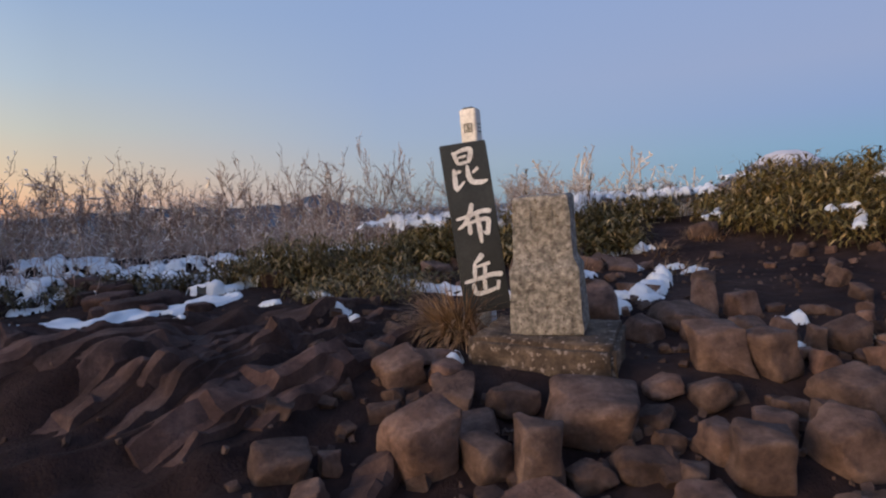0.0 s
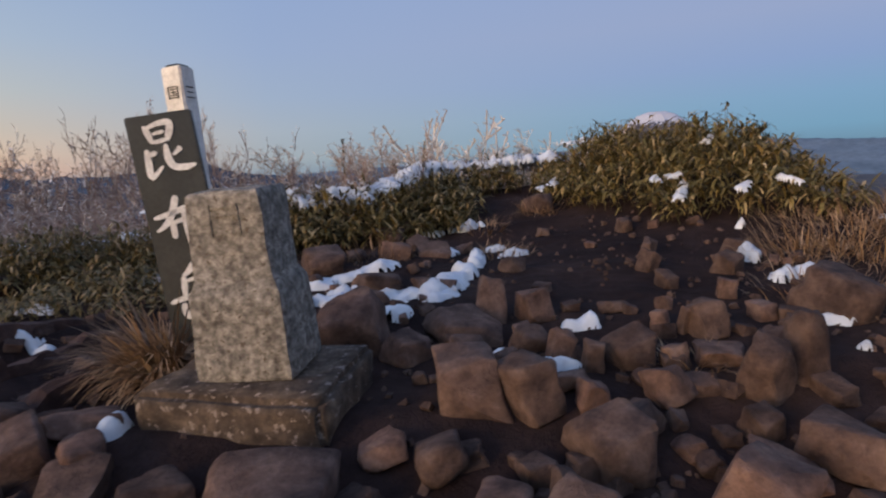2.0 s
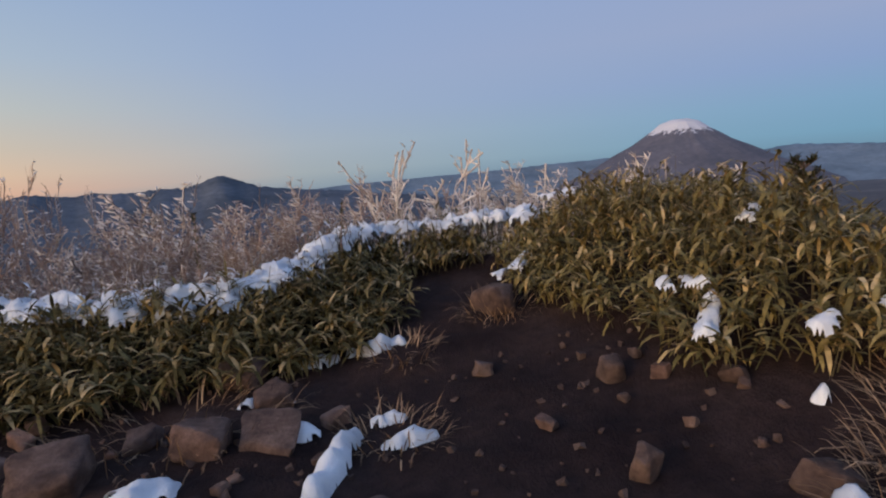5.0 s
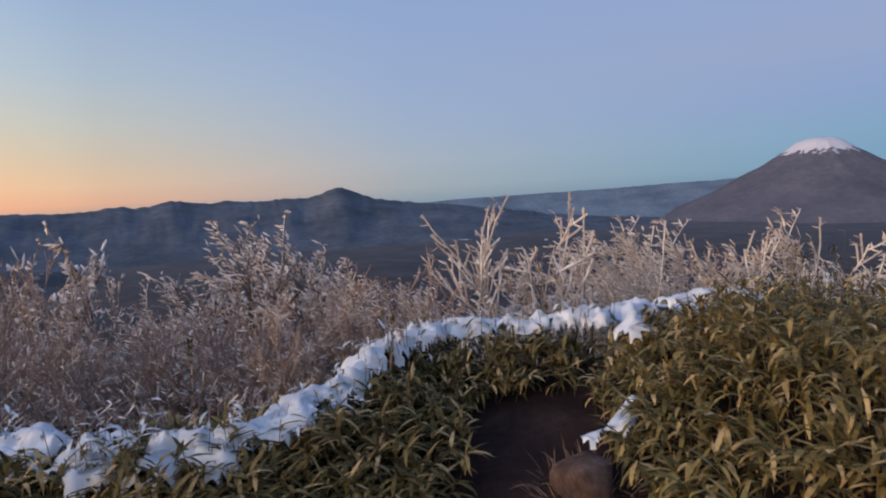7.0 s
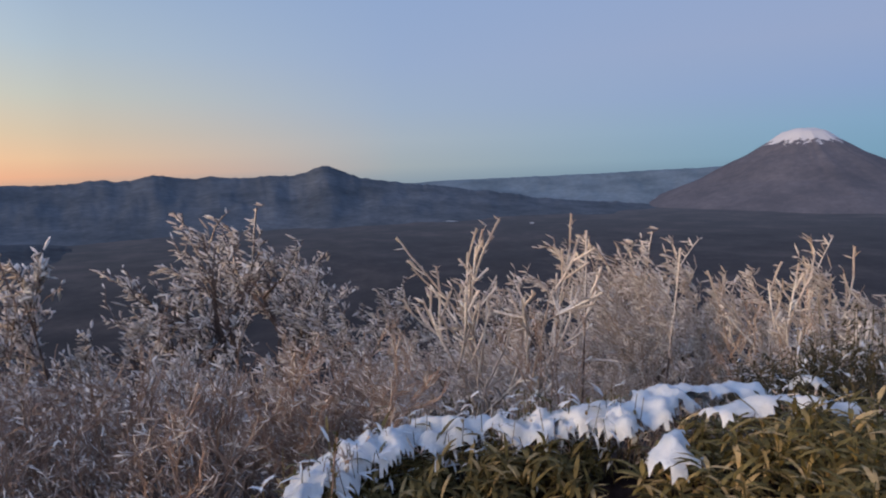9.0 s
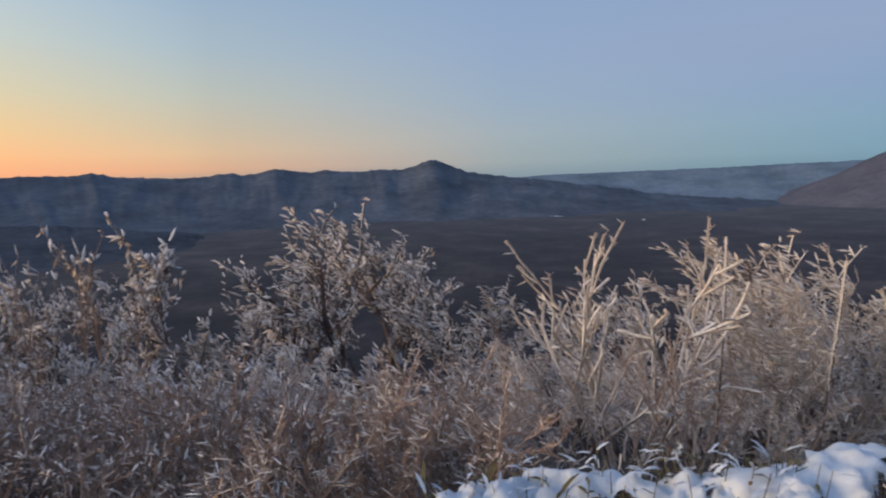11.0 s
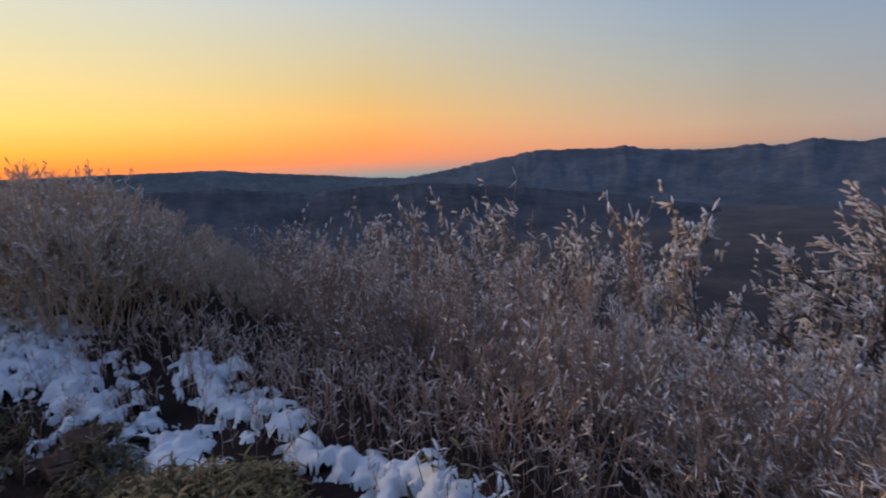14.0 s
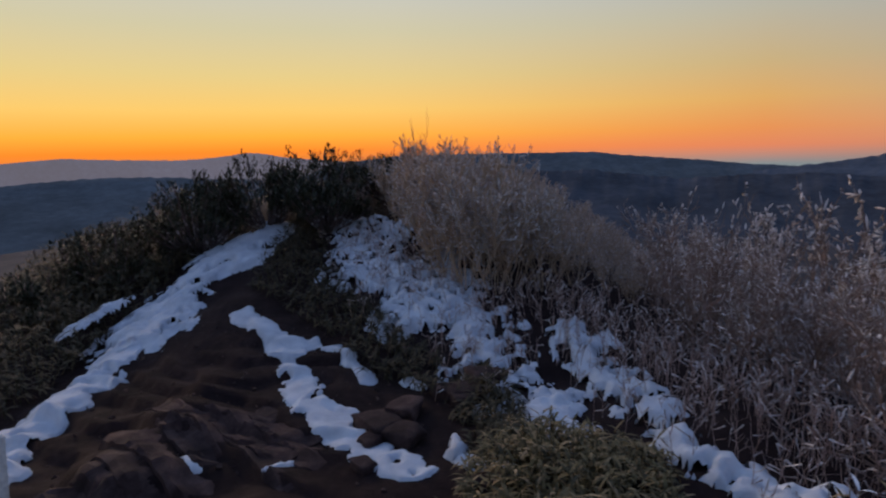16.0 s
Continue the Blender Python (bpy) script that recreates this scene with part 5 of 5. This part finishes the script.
snow_patch([(-4.4, 0.1), (-4.9, 0.3)], 0.16, 0.08, 82, 0.22, TRAIL, 0.9)
snow_patch([(-4.3, 2.05), (-3.85, 2.5), (-3.4, 2.85), (-2.99, 2.98), (-2.6, 3.2)], 0.13, 0.028, 83, 0.006, TRAIL, 0.6, holes=0.62)
snow_patch([(-2.5, 3.3), (-2.2, 3.55), (-1.9, 3.75), (-1.65, 4.1)], 0.16, 0.03, 84, 0.006, TRAIL, 0.6, holes=0.62)
snow_patch([(-3.73, 2.65), (-3.55, 3.2), (-3.2, 3.5), (-3.0, 3.6)], 0.09, 0.028, 89, 0.006, TRAIL, 0.7, holes=0.6)
snow_patch([(-2.92, 3.95), (-2.85, 4.05)], 0.07, 0.03, 95, 0.006, TRAIL, 0.7)
snow_patch([(-1.7, 4.42), (-1.62, 4.55)], 0.07, 0.04, 96, 0.006, TRAIL, 0.6)
snow_patch([(-1.72, 3.36), (-1.5, 3.27)], 0.035, 0.03, 85, 0.006, TRAIL, 0.7)
snow_patch([(-1.2, 3.8), (-1.1, 3.76)], 0.05, 0.03, 88, 0.006, TRAIL, 0.8)
snow_patch([(-1.9, 4.35), (-1.7, 4.42)], 0.07, 0.07, 86, 0.02, TRAIL)
snow_patch([(-1.4, 4.65), (-1.6, 4.7)], 0.08, 0.07, 87, 0.02, TRAIL)
BANK = "lumpy snow bank with twigs along the northern edge"
snow_patch([(-0.75, 6.0), (-1.05, 5.95), (-1.35, 5.85), (-1.75, 5.7)], 0.17, 0.07, 90, 0.0, BANK, 0.8, holes=0.5, grain=1.5)
snow_patch([(-1.9, 5.05), (-2.3, 5.0), (-2.5, 5.15)], 0.19, 0.07, 91, 0.0, BANK, 0.8, holes=0.5, grain=1.5)
snow_patch([(-2.6, 4.8), (-3.2, 4.6), (-3.9, 4.45), (-4.8, 4.25), (-5.8, 4.1)], 0.36, 0.09, 92, 0.0, BANK, 0.95, 0.026, holes=0.44, grain=1.7)
snow_patch([(-4.0, 4.15), (-4.8, 3.75), (-5.6, 3.5), (-6.3, 3.5)], 0.42, 0.1, 93, 0.02, BANK, 1.0, 0.026, holes=0.43, grain=1.7)
snow_patch([(-4.4, 3.75), (-5.2, 3.2), (-6.0, 2.85), (-6.7, 2.75)], 0.4, 0.09, 97, 0.02, BANK, 0.95, 0.026, holes=0.46, grain=1.7)
snow_patch([(-2.2, 5.6), (-3.0, 5.5), (-3.6, 5.4)], 0.24, 0.08, 94, 0.0, BANK, 0.9, 0.026, holes=0.45, grain=1.7)


# ---- frosted stalks in the snow bank ----
def stalks(name, spots, tall, seed, label, rime=0.6, per=26, spread=0.35):
    rng = random.Random(seed)
    v, f, rv, rf = [], [], [], []
    for x, y in spots:
        for k in range(per):
            px, py = x + rng.gauss(0, spread), y + rng.gauss(0, spread)
            g = float(ground_height(px, py))
            st = grow(rng, (px, py, g), (rng.uniform(-0.25, 0.25), rng.uniform(-0.25, 0.25), 1), tall * rng.uniform(0.5, 1.2), 3, 0.12, 0.0)
            tube(v, f, st, 0.003, 0.0015, 3)
            for j in range(4):
                at, _ = on_line(st, rng.uniform(0.2, 1.0))
                tw = grow(rng, at, (rng.uniform(-1, 1), rng.uniform(-1, 1), rng.uniform(0, 1)), tall * rng.uniform(0.15, 0.4), 2, 0.3, 0.1)
                tube(v, f, tw, 0.002, 0.001, 3)
                if rng.random() < rime:
                    tube(rv, rf, [p + WIND * 0.003 for p in tw], 0.002, 0.0055, 3)
    e = empty(name, Matrix(), label, "stalks")
    tagged(e, kind="stuff")
    tagged(link_mesh("stalk", v, f, BARE, e), kind="stuff")
    if rv:
        tagged(link_mesh("rime", rv, rf, RIME, e), kind="stuff")


stalks("frosted_stalks", [(-5.6, 3.1), (-6.2, 2.9), (-4.9, 3.4)], 0.22, 9, "short brown stalks poking through bank snow", 0.5, 60, 0.25)
stalks("frosted_stalks", [(-1.2, 6.35), (-1.8, 6.2), (-2.4, 5.9), (-3.0, 5.75), (-3.6, 5.6), (-4.2, 5.4), (-0.5, 6.5), (-1.5, 6.7), (-2.3, 6.5), (-3.0, 6.3)], 0.3, 5, "short frosted stalks rising out of the snow", 0.5, 60, 0.28)
stalks("frosted_stalks", [(-3.2, 4.6), (-3.9, 4.4), (-4.6, 4.1), (-5.2, 3.8), (-5.8, 3.8), (-4.4, 4.7), (-5.4, 4.4)], 0.24, 8, "short brown stalks poking through bank snow", 0.35, 60, 0.25)
stalks("frosted_stalks", [(1.9, 7.5), (2.5, 7.6), (3.1, 7.6), (3.7, 7.8), (4.3, 7.9), (4.9, 7.9), (0.9, 6.5), (0.2, 6.4)], 0.28, 6, "short frosted stalks rising out of the snow", 0.8, 40, 0.2)


def rimed_stem(x, y, top, lean):
    """One straight shoot, thickly rimed towards its tip."""
    g = float(ground_height(x, y))
    rng = random.Random(5)
    e = empty("rimed_stem", pose(x, y, g), "tall straight bare shoot coated in thick white rime", "plant")
    pts = grow(rng, (0, 0, -0.05), lean, top - g, 9, 0.03, 0)
    v, f, rv, rf = [], [], [], []
    tube(v, f, pts, 0.014, 0.006, 5)
    tube(rv, rf, [p + WIND * 0.008 for p in pts[4:]], 0.007, 0.012, 6)
    for k in range(50):
        at, d = on_line(pts, rng.uniform(0.5, 1.0))
        tube(rv, rf, [at, at + WIND * rng.uniform(0.01, 0.035) + np.array([0, 0, rng.uniform(-0.03, 0.03)])], 0.007, 0.004, 4)
    link_mesh("shoot", v, f, BARK, e)
    link_mesh("rime", rv, rf, RIME, e, "thick white rime")


rimed_stem(3.35, 10.0, 2.2, (0.1, 0.3, 1.0))
rimed_stem(4.2, 10.2, 1.95, (0.18, 0.2, 1.0))


def dried_stalk(x, y, tall, seed):
    rng = random.Random(seed)
    g = float(ground_height(x, y))
    e = empty("dried_flower_stalk", pose(x, y, g), "dark brown dried flower stalk above the bamboo", "plant")
    v, f, sv, sf = [], [], [], []
    st = grow(rng, (0, 0, 0), (0.08, 0, 1), tall, 6, 0.05, 0)
    tube(v, f, st, 0.006, 0.004, 4)
    for k in range(60):
        at, _ = on_line(st, rng.uniform(0.55, 1.0))
        blade(sv, sf, at, rng.uniform(0, 6.283), rng.uniform(0.5, 1.4), rng.uniform(0.025, 0.05), 0.012, 0.3)
    link_mesh("stem", v, f, BARE, e)
    link_mesh("seed_head", sv, sf, STEM, e)


dried_stalk(0.82, 5.84, 0.78, 1)
dried_stalk(1.6, 6.6, 0.62, 2)


# ---- small conifer, far snow fields ----
def small_conifer(x, y, top, seed):
    rng = random.Random(seed)
    g = float(ground_height(x, y))
    tall = top - g
    e = empty("small_conifer", pose(x, y, g), "small dark green conifer behind the bamboo mound", "conifer")
    v, f, nv, nf = [], [], [], []
    tube(v, f, [np.array((0, 0, -0.1)), np.array((0, 0, tall * 0.6)), np.array((0.02, 0, tall))], 0.05, 0.008, 6)
    for k in range(150):
        h = rng.uniform(0.25, 1.0)
        a, reach = rng.uniform(0, 6.283), 0.42 * (1.08 - h) + 0.1
        tip = np.array([math.cos(a) * reach, math.sin(a) * reach, tall * h + 0.05])
        stick(v, f, (0, 0, tall * h - 0.06), tip, 0.008, 0.004)
        for j in range(16):
            q = rng.uniform(0.3, 1.0)
            at = np.array([0, 0, tall * h - 0.06]) * (1 - q) + tip * q
            blade(nv, nf, at, rng.uniform(0, 6.283), rng.uniform(0, 1.3), rng.uniform(0.07, 0.12), 0.022, 0.3)
    link_mesh("trunk", v, f, BARK, e)
    tagged(link_mesh("needles", nv, nf, NEEDLE, e), kind="stuff")


small_conifer(7.0, 8.6, 1.62, 4)


def snow_field(az, el, wide, deep):
    """A snowy clearing on the valley floor, flat, following the ground."""
    r = min(4300.0, (2.6 + 232) / math.tan(radians(-el)))
    v, f = [], []
    for i in range(9):
        for j in range(5):
            x, y = azimuth_point(az + wide * (i / 8 - 0.5), r + deep * (j / 4 - 0.5) * (1 - abs(i / 4 - 1)) )
            v.append((x, y, float(ground_height(x, y)) + 3.0))
    f = [(i * 5 + j, i * 5 + 5 + j, i * 5 + 6 + j, i * 5 + 1 + j) for i in range(8) for j in range(4)]
    tagged(link_mesh("snow_field", v, f, SNOW, None, "pale snowy clearing on the wooded valley floor"), category="snow field", group="snow fields in the valley")


for az, el, wide, deep in ((-6.0, -2.6, 2.2, 90), (0.4, -4.9, 1.6, 26), (-7.5, -5.3, 0.45, 40), (-0.5, -4.4, 1.4, 24), (4.4, -2.9, 0.3, 40), (-4.0, -4.2, 1.2, 20)):
    snow_field(az, el, wide, deep)
